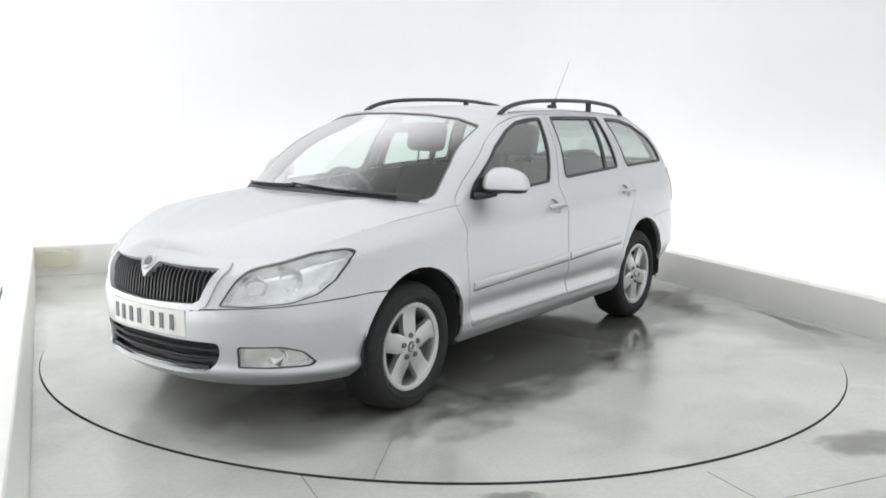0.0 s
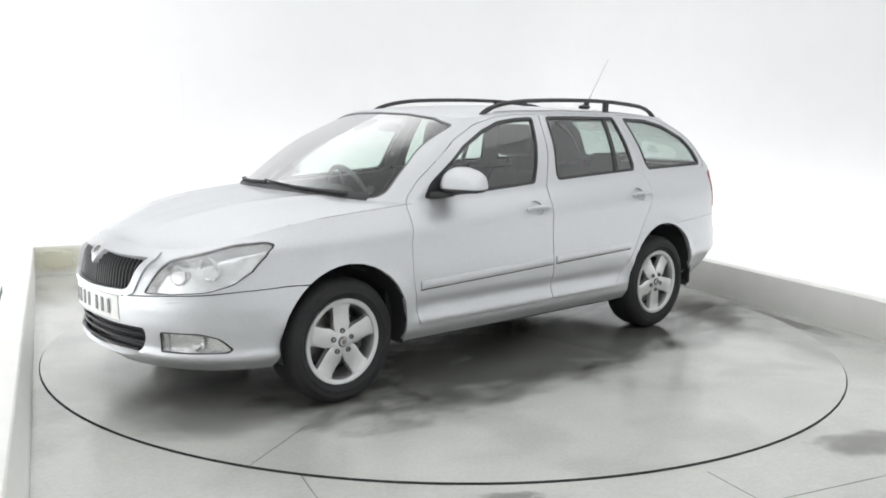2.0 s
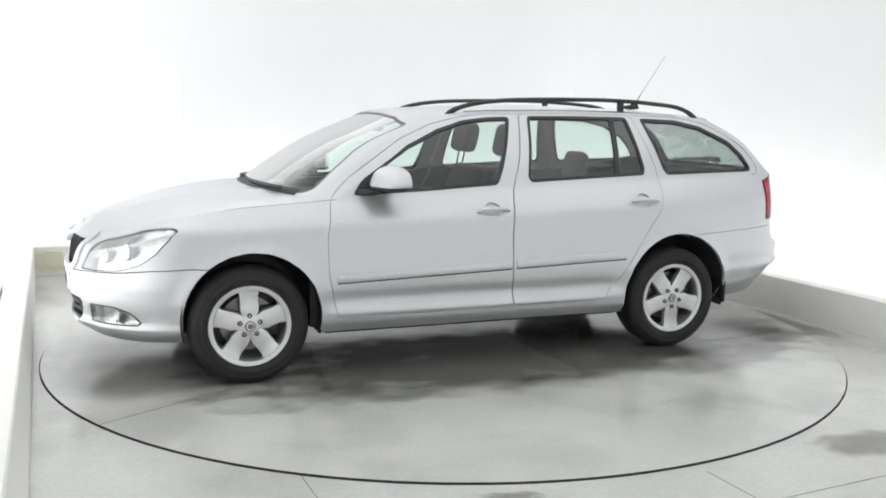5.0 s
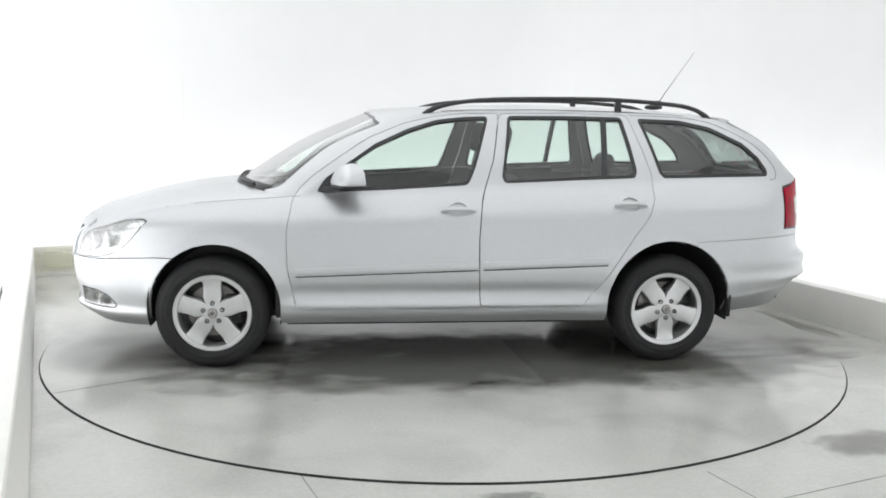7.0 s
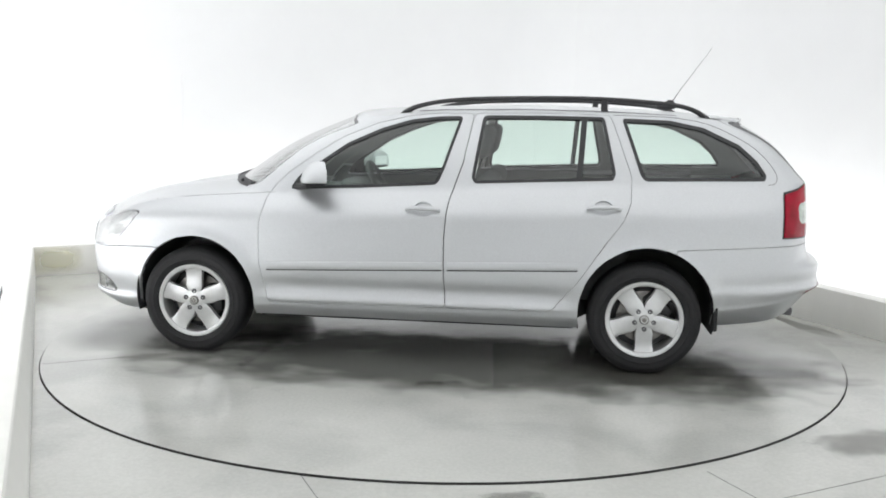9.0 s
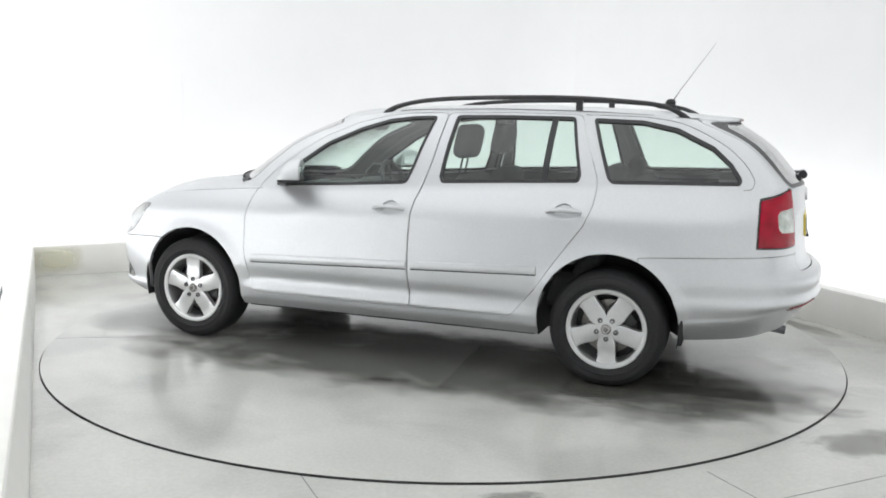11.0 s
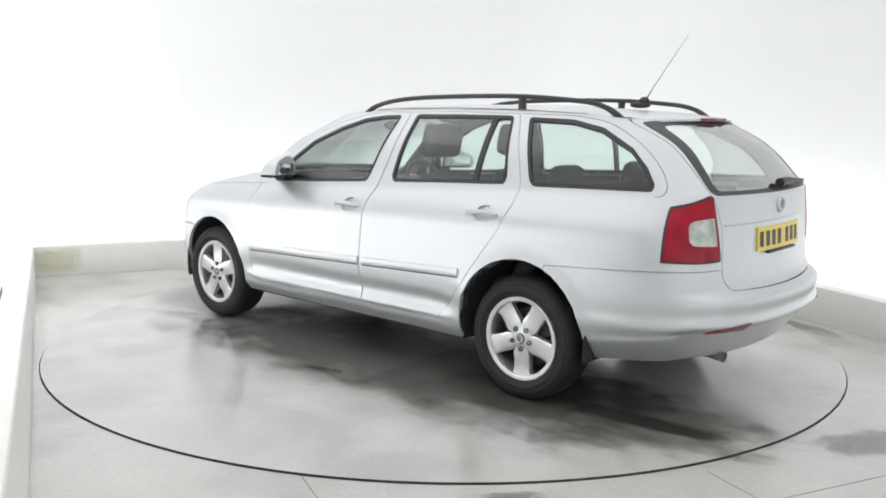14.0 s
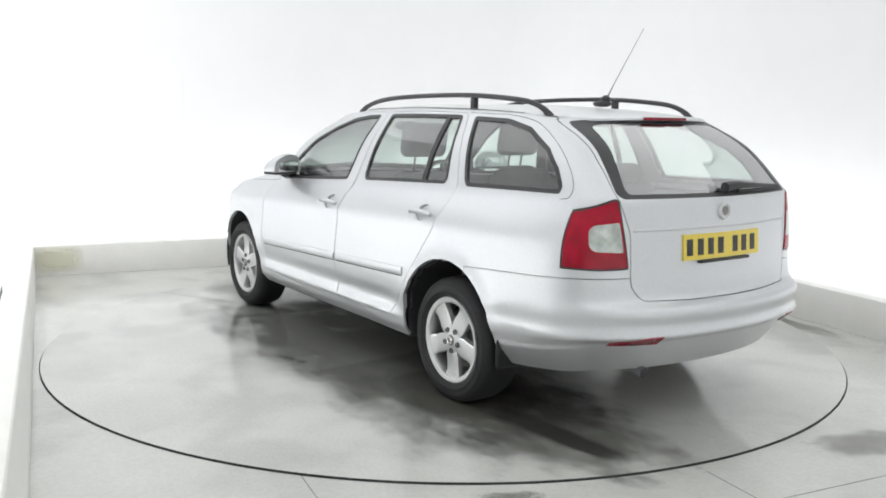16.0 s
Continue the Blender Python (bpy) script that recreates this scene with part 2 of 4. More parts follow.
def cut(bm, poly, ax, near):
    """Cuts the skin along an outline seen along one axis; near() says which faces it may touch."""
    i, j = ax
    lo = [min(p[k] for p in poly) - 0.03 for k in (0, 1)]
    hi = [max(p[k] for p in poly) + 0.03 for k in (0, 1)]
    faces = []
    for f in bm.faces:
        c = f.calc_center_median()
        if lo[0] - 0.1 < c[i] < hi[0] + 0.1 and lo[1] - 0.1 < c[j] < hi[1] + 0.1 and near(c):
            faces.append(f)
    for k in range(len(poly)):
        p, q = Vector(poly[k]), Vector(poly[(k + 1) % len(poly)])
        d = q - p
        if d.length < 1e-5:
            continue
        length = d.length
        d.normalize()
        nrm = Vector((-d.y, d.x))
        use = []
        for f in faces:
            s = [(v.co[i] - p.x) * nrm.x + (v.co[j] - p.y) * nrm.y for v in f.verts]
            if min(s) < -1e-6 and max(s) > 1e-6:
                t = [(v.co[i] - p.x) * d.x + (v.co[j] - p.y) * d.y for v in f.verts]
                if max(t) > -1e-4 and min(t) < length + 1e-4:
                    use.append(f)
        if not use:
            continue
        co, no = [0, 0, 0], [0, 0, 0]
        co[i], co[j], no[i], no[j] = p.x, p.y, nrm.x, nrm.y
        geom = set(use)
        for f in use:
            geom.update(f.edges)
            geom.update(f.verts)
        r = bmesh.ops.bisect_plane(bm, geom=list(geom), dist=1e-5, plane_co=co, plane_no=no)
        fresh = [g for g in r["geom"] if isinstance(g, bmesh.types.BMFace)]
        have = {f for f in faces if f.is_valid}
        have.update(fresh)
        faces = list(have)


# ---- studio ----
def at_room(bm):
    bmesh.ops.transform(bm, matrix=ROOM, verts=bm.verts[:])
    return bm


TABLE_R = 2.425
FLOOR_Z = -0.008                     # the deck stands a little proud of the floor
WX0, WX1, WY0, WY1, WALL_H, COVE = -3.6, 3.7, -6.6, 4.1, 3.7, 0.9


def make_floor():
    bm = bmesh.new()
    n = 160
    inner, low, outer = [], [], []
    for k in range(n):
        a = 2 * math.pi * k / n
        c, s = math.cos(a), math.sin(a)
        inner.append(bm.verts.new((c * (TABLE_R + 0.006), s * (TABLE_R + 0.006), FLOOR_Z)))
        low.append(bm.verts.new((c * (TABLE_R + 0.006), s * (TABLE_R + 0.006), -0.08)))
        u = a - radians(ROOM_TURN)
        cu, su = math.cos(u), math.sin(u)
        m = min((WX1 + 0.14 if cu > 0 else -WX0 + 0.14) / max(abs(cu), 1e-6), (WY1 + 0.14 if su > 0 else -WY0 + 0.14) / max(abs(su), 1e-6))
        outer.append(bm.verts.new((c * m, s * m, FLOOR_Z)))
    for k in range(n):
        j = (k + 1) % n
        bm.faces.new((inner[k], outer[k], outer[j], inner[j]))
        bm.faces.new((low[k], inner[k], inner[j], low[j]))
    bm.faces.new(low[::-1])
    bm.normal_update()
    ob = part("floor", bm, FLOOR, smooth=30)
    tagged(ob, "grey painted concrete studio floor with damp stains", "floor", kind="structure")
    return ob


def make_turntable():
    root = new("turntable")
    tagged(root, "flush round grey painted turntable set in the concrete floor, stained", "turntable")
    bm = bmesh.new()
    n = 160
    bm2 = bmesh.new()
    rim = [[bm2.verts.new((r * math.cos(2 * math.pi * k / n), r * math.sin(2 * math.pi * k / n), z)) for k in range(n)]
           for r, z in ((TABLE_R - 0.012, -0.06), (TABLE_R, -0.06), (TABLE_R, -0.0012), (TABLE_R - 0.0012, 0.0))]
    for a, b in zip(rim, rim[1:]):
        for k in range(n):
            bm2.faces.new((a[k], a[(k + 1) % n], b[(k + 1) % n], b[k]))
    part("deck_rim", bm2, JOINT, root, "dark steel edge of the turntable", smooth=30)
    prof = [(TABLE_R - 0.0012, -0.06), (TABLE_R - 0.0012, -0.004), (TABLE_R - 0.0012, 0.0)]
    rings = [[bm.verts.new((r * math.cos(2 * math.pi * k / n), r * math.sin(2 * math.pi * k / n), z)) for k in range(n)] for r, z in prof]
    for a, b in zip(rings, rings[1:]):
        for k in range(n):
            bm.faces.new((a[k], a[(k + 1) % n], b[(k + 1) % n], b[k]))
    bm.faces.new(rings[-1])
    part("deck", bm, TABLE, root, smooth=30)
    bm = box(bmesh.new(), 0.4, TABLE_R - 0.004, -0.0007, 0.0007, -0.003, 0.0009)
    part("deck_joint", bm, JOINT, root).matrix_local = pose(0, 0, 0, 0, 0, 216.6)
    # deck marks: wet tyre track behind rear wheel, flank patch of damp and painted shade
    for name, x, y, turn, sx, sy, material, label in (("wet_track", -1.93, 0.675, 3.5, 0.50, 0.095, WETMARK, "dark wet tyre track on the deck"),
                                                      ("wet_shade_patch", -0.30, 0.66, 0, 2.35, 0.86, DAMPSHADE, "damp patch with painted shade on the deck beside the car"),
                                                      ("wet_shade_patch", -1.62, 0.66, 4, 1.15, 0.46, BROWNWET, "brownish wet patch round the rear wheel"),
                                                      # this one paints the shade below the nose onto the deck
                                                      ("wet_shade_patch", 1.60, 0.45, -4, 0.75, 0.57, NOSESHADE, "dark patch of painted shade on the deck under the car's nose"),
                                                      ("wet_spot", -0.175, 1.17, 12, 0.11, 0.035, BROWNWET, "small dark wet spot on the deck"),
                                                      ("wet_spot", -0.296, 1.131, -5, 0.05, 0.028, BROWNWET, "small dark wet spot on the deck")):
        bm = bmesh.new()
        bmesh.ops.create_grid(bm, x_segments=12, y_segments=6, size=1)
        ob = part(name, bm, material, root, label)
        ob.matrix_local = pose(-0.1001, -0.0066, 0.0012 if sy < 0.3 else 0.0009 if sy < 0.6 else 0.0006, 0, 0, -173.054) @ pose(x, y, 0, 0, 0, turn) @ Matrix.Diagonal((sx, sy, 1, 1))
    return root


def make_kerb(name, x0, x1, y0, y1):
    bm = box(bmesh.new(), x0, x1, y0, y1, FLOOR_Z - 0.005, KERB_H, 0.008)
    ob = part(name, at_room(bm), KERB)
    return tagged(ob, "low white painted kerb wall round the studio floor, scuffed", "kerb", kind="structure")


def make_joint(name, x0, x1, y0, y1):
    ob = part(name, at_room(box(bmesh.new(), x0, x1, y0, y1, FLOOR_Z - 0.004, FLOOR_Z + 0.0008)), SLABJOINT)
    tagged(ob, "narrow dark joint between floor slabs", "floor joint", kind="structure")


make_floor()
for k, (x, y, turn, sx, sy) in enumerate(((1.90, -1.90, 20, 0.34, 0.17), (2.42, 0.45, -66, 0.62, 0.13), (0.27, -2.53, 10, 0.16, 0.06))):
    bm = bmesh.new()
    bmesh.ops.create_grid(bm, x_segments=8, y_segments=4, size=1)
    ob = part("floor_stain_%d" % (k + 1), bm, STAIN, label="dark damp stain on the painted floor")
    ob.matrix_world = pose(x, y, FLOOR_Z + 0.0012, 0, 0, turn) @ Matrix.Diagonal((sx, sy, 1, 1))
    tagged(ob, category="stain", kind="structure")
make_joint("floor_joint_1", -1.502, -1.498, -5.0, -1.92)
make_joint("floor_joint_2", 0.027, 0.031, -5.0, -2.50)
make_joint("floor_joint_3", 0.04, 2.50, -2.812, -2.808)
turntable = make_turntable()
make_kerb("kerb_back", KERB_LEFT - 0.12, KERB_RIGHT + 0.12, KERB_BACK, KERB_BACK + 0.12)
make_kerb("kerb_right", KERB_RIGHT, KERB_RIGHT + 0.12, -4.2, KERB_BACK - 0.003)
bm = bmesh.new()
y0, y1 = -4.0, KERB_BACK - 0.003
ring = [[bm.verts.new((x, y, z)) for x, z in ((bx, FLOOR_Z - 0.005), (tx, KERB_H - 0.008), (tx - 0.008, KERB_H), (tx - 0.15, KERB_H), (tx - 0.15, FLOOR_Z - 0.005))]
        for y, bx, tx in ((y0, KERB_LEFT - 0.016, KERB_LEFT - 0.080), (y1, KERB_LEFT + 0.034, KERB_LEFT + 0.031))]
for k in range(5):
    bm.faces.new((ring[0][k], ring[1][k], ring[1][(k + 1) % 5], ring[0][(k + 1) % 5]))
bm.faces.new(ring[0])
bm.faces.new(ring[1])
bmesh.ops.recalc_face_normals(bm, faces=bm.faces[:])
tagged(part("kerb_left", at_room(bm), KERB), "low white painted kerb wall round the studio floor, scuffed", "kerb", kind="structure")
tagged(part("kerb_gap", at_room(box(bmesh.new(), -2.632, -2.628, 0.25, 1.15, 0.20, 0.252)), JOINT), "short dark gap along the kerb's outer edge", "gap", kind="structure")


bm = bmesh.new()
bmesh.ops.create_grid(bm, x_segments=8, y_segments=4, size=1)
ob = part("kerb_stain", bm, YELLOWING, label="faint yellowed patch on the white kerb")
ob.matrix_world = ROOM @ pose(-2.27, KERB_BACK - 0.0015, 0.13, 90) @ Matrix.Diagonal((0.26, 0.14, 1, 1))
tagged(ob, category="stain", kind="structure")


def make_walls():
    """White walls with rounded corners, thick, one mesh for each side."""
    def ring(grow):
        pts = []
        x0, x1, y0, y1, r = WX0 - grow, WX1 + grow, WY0 - grow, WY1 + grow, COVE + grow
        for cx, cy, a0 in ((x1 - r, y1 - r, 0), (x0 + r, y1 - r, 90), (x0 + r, y0 + r, 180), (x1 - r, y0 + r, 270)):
            for k in range(13):
                a = radians(a0 + 90 * k / 12)
                pts.append((cx + r * math.cos(a), cy + r * math.sin(a)))
        return pts
    inn, out = ring(0), ring(0.15)
    n = len(inn)
    names = ["wall_north", "wall_west", "wall_south", "wall_east"]
    for side in range(4):
        bm = bmesh.new()
        idx = [(side * 13 + 6 + k) % n for k in range(14)]
        vi = [[bm.verts.new((*inn[i], z)) for i in idx] for z in (-0.03, WALL_H)]
        vo = [[bm.verts.new((*out[i], z)) for i in idx] for z in (-0.03, WALL_H)]
        for k in range(13):
            bm.faces.new((vi[0][k + 1], vi[0][k], vi[1][k], vi[1][k + 1]))
            bm.faces.new((vo[0][k], vo[0][k + 1], vo[1][k + 1], vo[1][k]))
            bm.faces.new((vi[1][k + 1], vi[1][k], vo[1][k], vo[1][k + 1]))
        ob = part(names[side], at_room(bm), WALL, smooth=60)
        tagged(ob, "seamless white studio wall with rounded corners", "wall", kind="structure")
    bm = box(bmesh.new(), WX0 - 0.2, WX1 + 0.2, WY0 - 0.2, WY1 + 0.2, WALL_H, WALL_H + 0.15)
    tagged(part("ceiling", at_room(bm), WALL), "plain white studio ceiling", "ceiling", kind="structure")


make_walls()
tagged(part("wall_trim", at_room(box(bmesh.new(), -1.028, -1.008, WY1 - 0.006, WY1 + 0.01, 0.004, 1.75, 0.002)), WALL), "thin white upright strip on the studio wall", "trim", kind="structure")
for name, x0, x1, y0, y1 in (("trough_left", WX0, KERB_LEFT - 0.122, -4.0, WY1), ("trough_right", KERB_RIGHT + 0.122, WX1, -4.2, WY1), ("trough_back", KERB_LEFT - 0.12, KERB_RIGHT + 0.12, KERB_BACK + 0.122, WY1)):
    tagged(part(name, at_room(box(bmesh.new(), x0, x1, y0, y1, -0.03, 0.004)), WALL), "white painted lighting trough behind the kerb", "trough", kind="structure")

# ---- the car ----
# x forward, y to its left, z up; origin on the ground between the axles
PLAN = [(2.17, 0), (2.155, 0.2), (2.09, 0.40), (1.98, 0.57), (1.83, 0.70), (1.62, 0.80), (1.29, 0.85), (0.80, 0.86), (0.2, 0.862),
        (-0.5, 0.862), (-1.1, 0.86), (-1.6, 0.845), (-1.98, 0.79), (-2.2, 0.665), (-2.30, 0.45), (-2.345, 0.2), (-2.355, 0)]
BELT = [(2.06, 0, 0.79), (2.035, 0.2, 0.785), (1.965, 0.36, 0.77), (1.85, 0.53, 0.79), (1.70, 0.655, 0.84), (1.52, 0.72, 0.885), (1.29, 0.745, 0.915),
        (0.80, 0.745, 0.95), (0.2, 0.755, 0.975), (-0.5, 0.75, 1.01), (-1.1, 0.735, 1.035), (-1.6, 0.71, 1.05), (-1.96, 0.698, 1.055),
        (-2.125, 0.625, 1.065), (-2.190, 0.43, 1.065), (-2.222, 0.2, 1.065), (-2.232, 0, 1.065)]
COWL = [(1.21, 0, 0.990), (1.18, 0.3, 0.987), (1.09, 0.52, 0.977), (0.955, 0.675, 0.961), (0.80, 0.745, 0.95)]
ROOF_EDGE = [(0.39, 0, 1.425), (0.383, 0.25, 1.417), (0.350, 0.44, 1.400), (0.265, 0.535, 1.388), (0.08, 0.560, 1.407), (-0.15, 0.565, 1.422),
             (-0.6, 0.57, 1.432), (-1.05, 0.56, 1.43), (-1.35, 0.55, 1.42), (-1.55, 0.54, 1.41), (-1.67, 0.51, 1.402), (-1.77, 0.38, 1.405),
             (-1.82, 0.2, 1.41), (-1.835, 0, 1.413)]
ARCHES = [(1.255, 0.345, 0.352), (-1.300, 0.350, 0.366)]
NU, NV = 12, 6


def fade(i, front, side, rear):
    """A value along the plan's columns: front end, flank, rear end."""
    if i < 7:
        return np.interp(i, [4, 7], [front, side])
    return np.interp(i, [10, 13], [side, rear])


def skin():
    """The left half of the body's outer skin as one welded mesh; layer 'patch': 0 lower body, 1 glasshouse, 2 bonnet, 3 roof."""
    plan, belt = np.array(PLAN), np.array(BELT)
    tang = np.gradient(plan, axis=0)
    tang[0], tang[-1] = (0, 1), (0, -1)
    nrm = np.stack([tang[:, 1], -tang[:, 0]], 1)
    nrm /= np.linalg.norm(nrm, axis=1)[:, None]
    levels = [((0.10, 0.060, 0.15), (0.215, 0.250, 0.322)), ((0.012, 0.020, 0.052), (0.283, 0.305, 0.446)),
              ((0.017, 0.012, 0.030), (0.335, 0.36, 0.472)), ((0.006, 0.004, 0.0), (0.42, 0.45, 0.494)),
              ((0.002, 0.001, 0.009), (0.475, 0.51, 0.540)), ((0.0, 0.0, 0.006), (0.53, 0.57, 0.605))]
    rows = []
    for ins, zs in levels:
        rows.append([(*(plan[i] - nrm[i] * fade(i, *ins)), fade(i, *zs)) for i in range(17)])
    low = np.array(rows[-1])
    for f, g, fx, gr in ((0.08, 0.30, 0.66, 0.14), (0.29, 0.72, 0.86, 0.62)):
        r = low.copy()
        for i in range(17):
            r[i, 0] += (belt[i, 0] - low[i, 0]) * fade(i, f, f, fx)
            r[i, 1] += (belt[i, 1] - low[i, 1]) * f * fade(i, 1.0, 1.0, 0.55)
            r[i, 2] += (belt[i, 2] - low[i, 2]) * fade(i, g, g, gr)
        rows.append(r)
    rows.append(belt)
    fine = [spline(r, NU) for r in rows]
    grid = spline(np.stack(fine).reshape(len(rows), -1), NV).reshape(-1, len(fine[0]), 3)
    # swollen wheel arches
    for cx, cz, r in ARCHES:
        d = np.hypot(grid[..., 0] - cx, grid[..., 2] - cz)
        grid[..., 1] += np.where((grid[..., 1] > 0.5) & (grid[..., 2] > 0.2), 0.015 * np.clip((grid[..., 2] - 0.32) / 0.12, 0, 1) * np.exp(-((d - r) / 0.032) ** 2), 0)
    # the lower doors are drawn in above the sill
    zone = (grid[..., 1] > 0.6) & (grid[..., 0] < 0.95) & (grid[..., 0] > -0.98)
    ends = np.clip((0.95 - grid[..., 0]) / 0.2, 0, 1) * np.clip((grid[..., 0] + 0.98) / 0.2, 0, 1)
    grid[..., 1] -= np.where(zone, ends * (0.020 * np.exp(-((grid[..., 2] - 0.425) / 0.045) ** 2) - 0.008 * np.exp(-((grid[..., 2] - 0.355) / 0.016) ** 2)), 0)
    # a soft shoulder line along the flank
    z_line = 0.80 + 0.10 * (1.4 - grid[..., 0]) / 3.4
    grid[..., 1] += np.where((grid[..., 1] > 0.7) & (np.abs(grid[..., 0]) < 1.9), 0.006 * np.exp(-((grid[..., 2] - z_line) / 0.03) ** 2), 0)
    belt_fine = grid[-1]
    bm = bmesh.new()
    patch = bm.faces.layers.int.new("patch")

    def sheet(g, tag, flip):
        vs = [[bm.verts.new(p) for p in r] for r in g]
        for a, b in zip(vs, vs[1:]):
            for k in range(len(a) - 1):
                q = (a[k], a[k + 1], b[k + 1], b[k])
                f = bm.faces.new(q[::-1] if flip else q)
                f[patch] = tag

    sheet(grid, 0, True)
    # glasshouse
    cowl = spline(COWL, NU)
    foot = np.vstack([cowl[:-1], belt_fine[7 * NU:]])
    top = spline(ROOF_EDGE, NU)
    mid = (foot + top) / 2
    t = np.gradient(foot + top, axis=0)
    out = np.cross(t, top - foot)
    out /= np.linalg.norm(out, axis=1)[:, None] + 1e-9
    out[out[:, 2] < -0.2] *= -1
    if out[6 * NU, 1] < 0:
        out = -out
    col = np.arange(len(foot)) / NU
    mid += out * np.interp(col, [0, 2, 3.2, 4.2, 5.5, 7, 9, 10.5, 13], [0.035, 0.04, 0.050, 0.046, 0.026, 0.02, 0.03, 0.045, 0.03])[:, None]
    green = spline(np.stack([foot, mid, top]).reshape(3, -1), 11).reshape(-1, len(foot), 3)
    sheet(green, 1, True)
    # bonnet, a patch between the wing edge, the cowl and the centre line
    edge = belt_fine[:7 * NU + 1]
    n = len(edge)
    s = np.linspace(0, 1, n)
    centre = spline([(2.06, 0, 0.79), (1.98, 0, 0.842), (1.80, 0, 0.893), (1.60, 0, 0.936), (1.40, 0, 0.967), (1.21, 0, 0.990)], 60)
    along = np.interp(s, [0, 1], [0, len(centre) - 1])
    spine = np.stack([np.interp(along, np.arange(len(centre)), centre[:, k]) for k in range(3)], 1)
    end = cowl[::-1]
    m = len(end)
    w = np.linspace(0, 1, m)
    g = np.zeros((m, n, 3))
    for j in range(m):
        base = edge * (1 - w[j]) + spine * w[j]
        lift = 1 - (1 - w[j]) ** 2
        base[:, 2] = edge[:, 2] + (spine[:, 2] - edge[:, 2]) * lift
        last = base[-1].copy()
        g[j] = base + (s[:, None] ** 3) * (end[j] - last)
    # two soft ridges towards the badge
    ridge = 0.16 + 0.30 * np.clip(2.05 - g[..., 0], 0, 1)
    g[..., 2] += 0.008 * np.exp(-((np.abs(g[..., 1]) - ridge) / 0.05) ** 2) * np.clip((2.05 - g[..., 0]) * 4, 0, 1) * np.clip((g[..., 0] - 1.0) * 4, 0, 1)
    sheet(g, 2, True)
    # roof
    n = len(top)
    s = np.linspace(0, 1, n)
    spine = np.stack([0.39 + (-1.835 - 0.39) * s, 0 * s, 1.425 + (1.413 - 1.425) * s + 0.05 * np.sin(math.pi * s) ** 0.8], 1)
    g = []
    for wj in np.linspace(0, 1, 14):
        base = top * (1 - wj) + spine * wj
        base[:, 2] = top[:, 2] + (spine[:, 2] - top[:, 2]) * (1 - (1 - wj) ** 2.2)
        g.append(base)
    sheet(np.array(g), 3, True)
    bmesh.ops.remove_doubles(bm, verts=bm.verts[:], dist=0.0004)
    bmesh.ops.dissolve_degenerate(bm, edges=bm.edges[:], dist=0.0002)
    bm.normal_update()
    # face outwards
    for f in bm.faces:
        c = f.calc_center_median()
        if f.normal.dot(c - Vector((c.x * 0.82, 0, 0.72))) < 0:
            f.normal_flip()
    bm.normal_update()
    return bm, patch


DOOR_F = rounded([(0.84, 0.932), (0.856, 0.844), (0.872, 0.762), (0.869, 0.572), (0.818, 0.328), (-0.202, 0.336), (-0.190, 0.55), (-0.188, 0.724), (-0.197, 0.86),
                  (-0.208, 0.936), (-0.279, 1.155), (-0.325, 1.417), (-0.116, 1.414), (0.05, 1.396), (0.230, 1.352), (0.425, 1.270), (0.560, 1.182), (0.725, 1.066), (0.805, 0.990)], 0.03)
DOOR_R = rounded([(-0.202, 0.336), (-0.190, 0.55), (-0.188, 0.724), (-0.197, 0.86), (-0.208, 0.936), (-0.279, 1.155), (-0.325, 1.417), (-0.7, 1.424), (-1.085, 1.419),
                  (-1.135, 1.28), (-1.207, 1.08), (-1.203, 0.954), (-1.162, 0.847), (-1.08, 0.736), (-1.0, 0.62), (-0.924, 0.506), (-0.878, 0.45), (-0.80, 0.356), (-0.76, 0.340)], 0.03)
WIN_F = rounded([(0.715, 0.968), (0.66, 1.050), (0.51, 1.152), (0.387, 1.238), (0.20, 1.323), (0.036, 1.374), (-0.115, 1.393), (-0.264, 1.399), (-0.176, 1.114), (-0.135, 1.016), (0.3, 0.988)], 0.03)
WIN_R = rounded([(-0.375, 1.404), (-0.7, 1.408), (-1.051, 1.406), (-1.118, 1.10), (-1.105, 1.062), (-0.7, 1.045), (-0.345, 1.028), (-0.325, 1.06)], 0.025)
WIN_Q = rounded([(-1.145, 1.401), (-1.408, 1.393), (-1.589, 1.357), (-1.777, 1.268), (-1.87, 1.185), (-1.922, 1.110), (-1.915, 1.078), (-1.6, 1.070), (-1.28, 1.062), (-1.252, 1.09)], 0.025)
HEAD = rounded([(0.472, 0.740), (0.56, 0.768), (0.65, 0.808), (0.735, 0.824), (0.768, 0.808), (0.766, 0.76), (0.748, 0.69), (0.712, 0.632), (0.65, 0.598), (0.52, 0.583), (0.397, 0.581), (0.435, 0.66)], 0.015, 2)
SURROUND = [(-0.1, 0.785), (0.2, 0.779), (0.345, 0.766), (0.385, 0.752), (0.402, 0.730), (0.352, 0.580), (0.318, 0.562), (-0.1, 0.553)]
GRILLE = [(-0.1, 0.64), (0.0, 0.674), (0.028, 0.702), (0.06, 0.740), (0.366, 0.729), (0.320, 0.604), (0.292, 0.586), (-0.1, 0.573)]
INTAKE = rounded([(-0.1, 0.428), (0.395, 0.420), (0.400, 0.38), (0.375, 0.318), (0.335, 0.285), (0.25, 0.272), (-0.1, 0.264)], 0.025, 4)
FOG = rounded([(0.468, 0.410), (0.62, 0.412), (0.675, 0.39), (0.703, 0.335), (0.692, 0.317), (0.59, 0.313), (0.463, 0.314)], 0.015, 2)
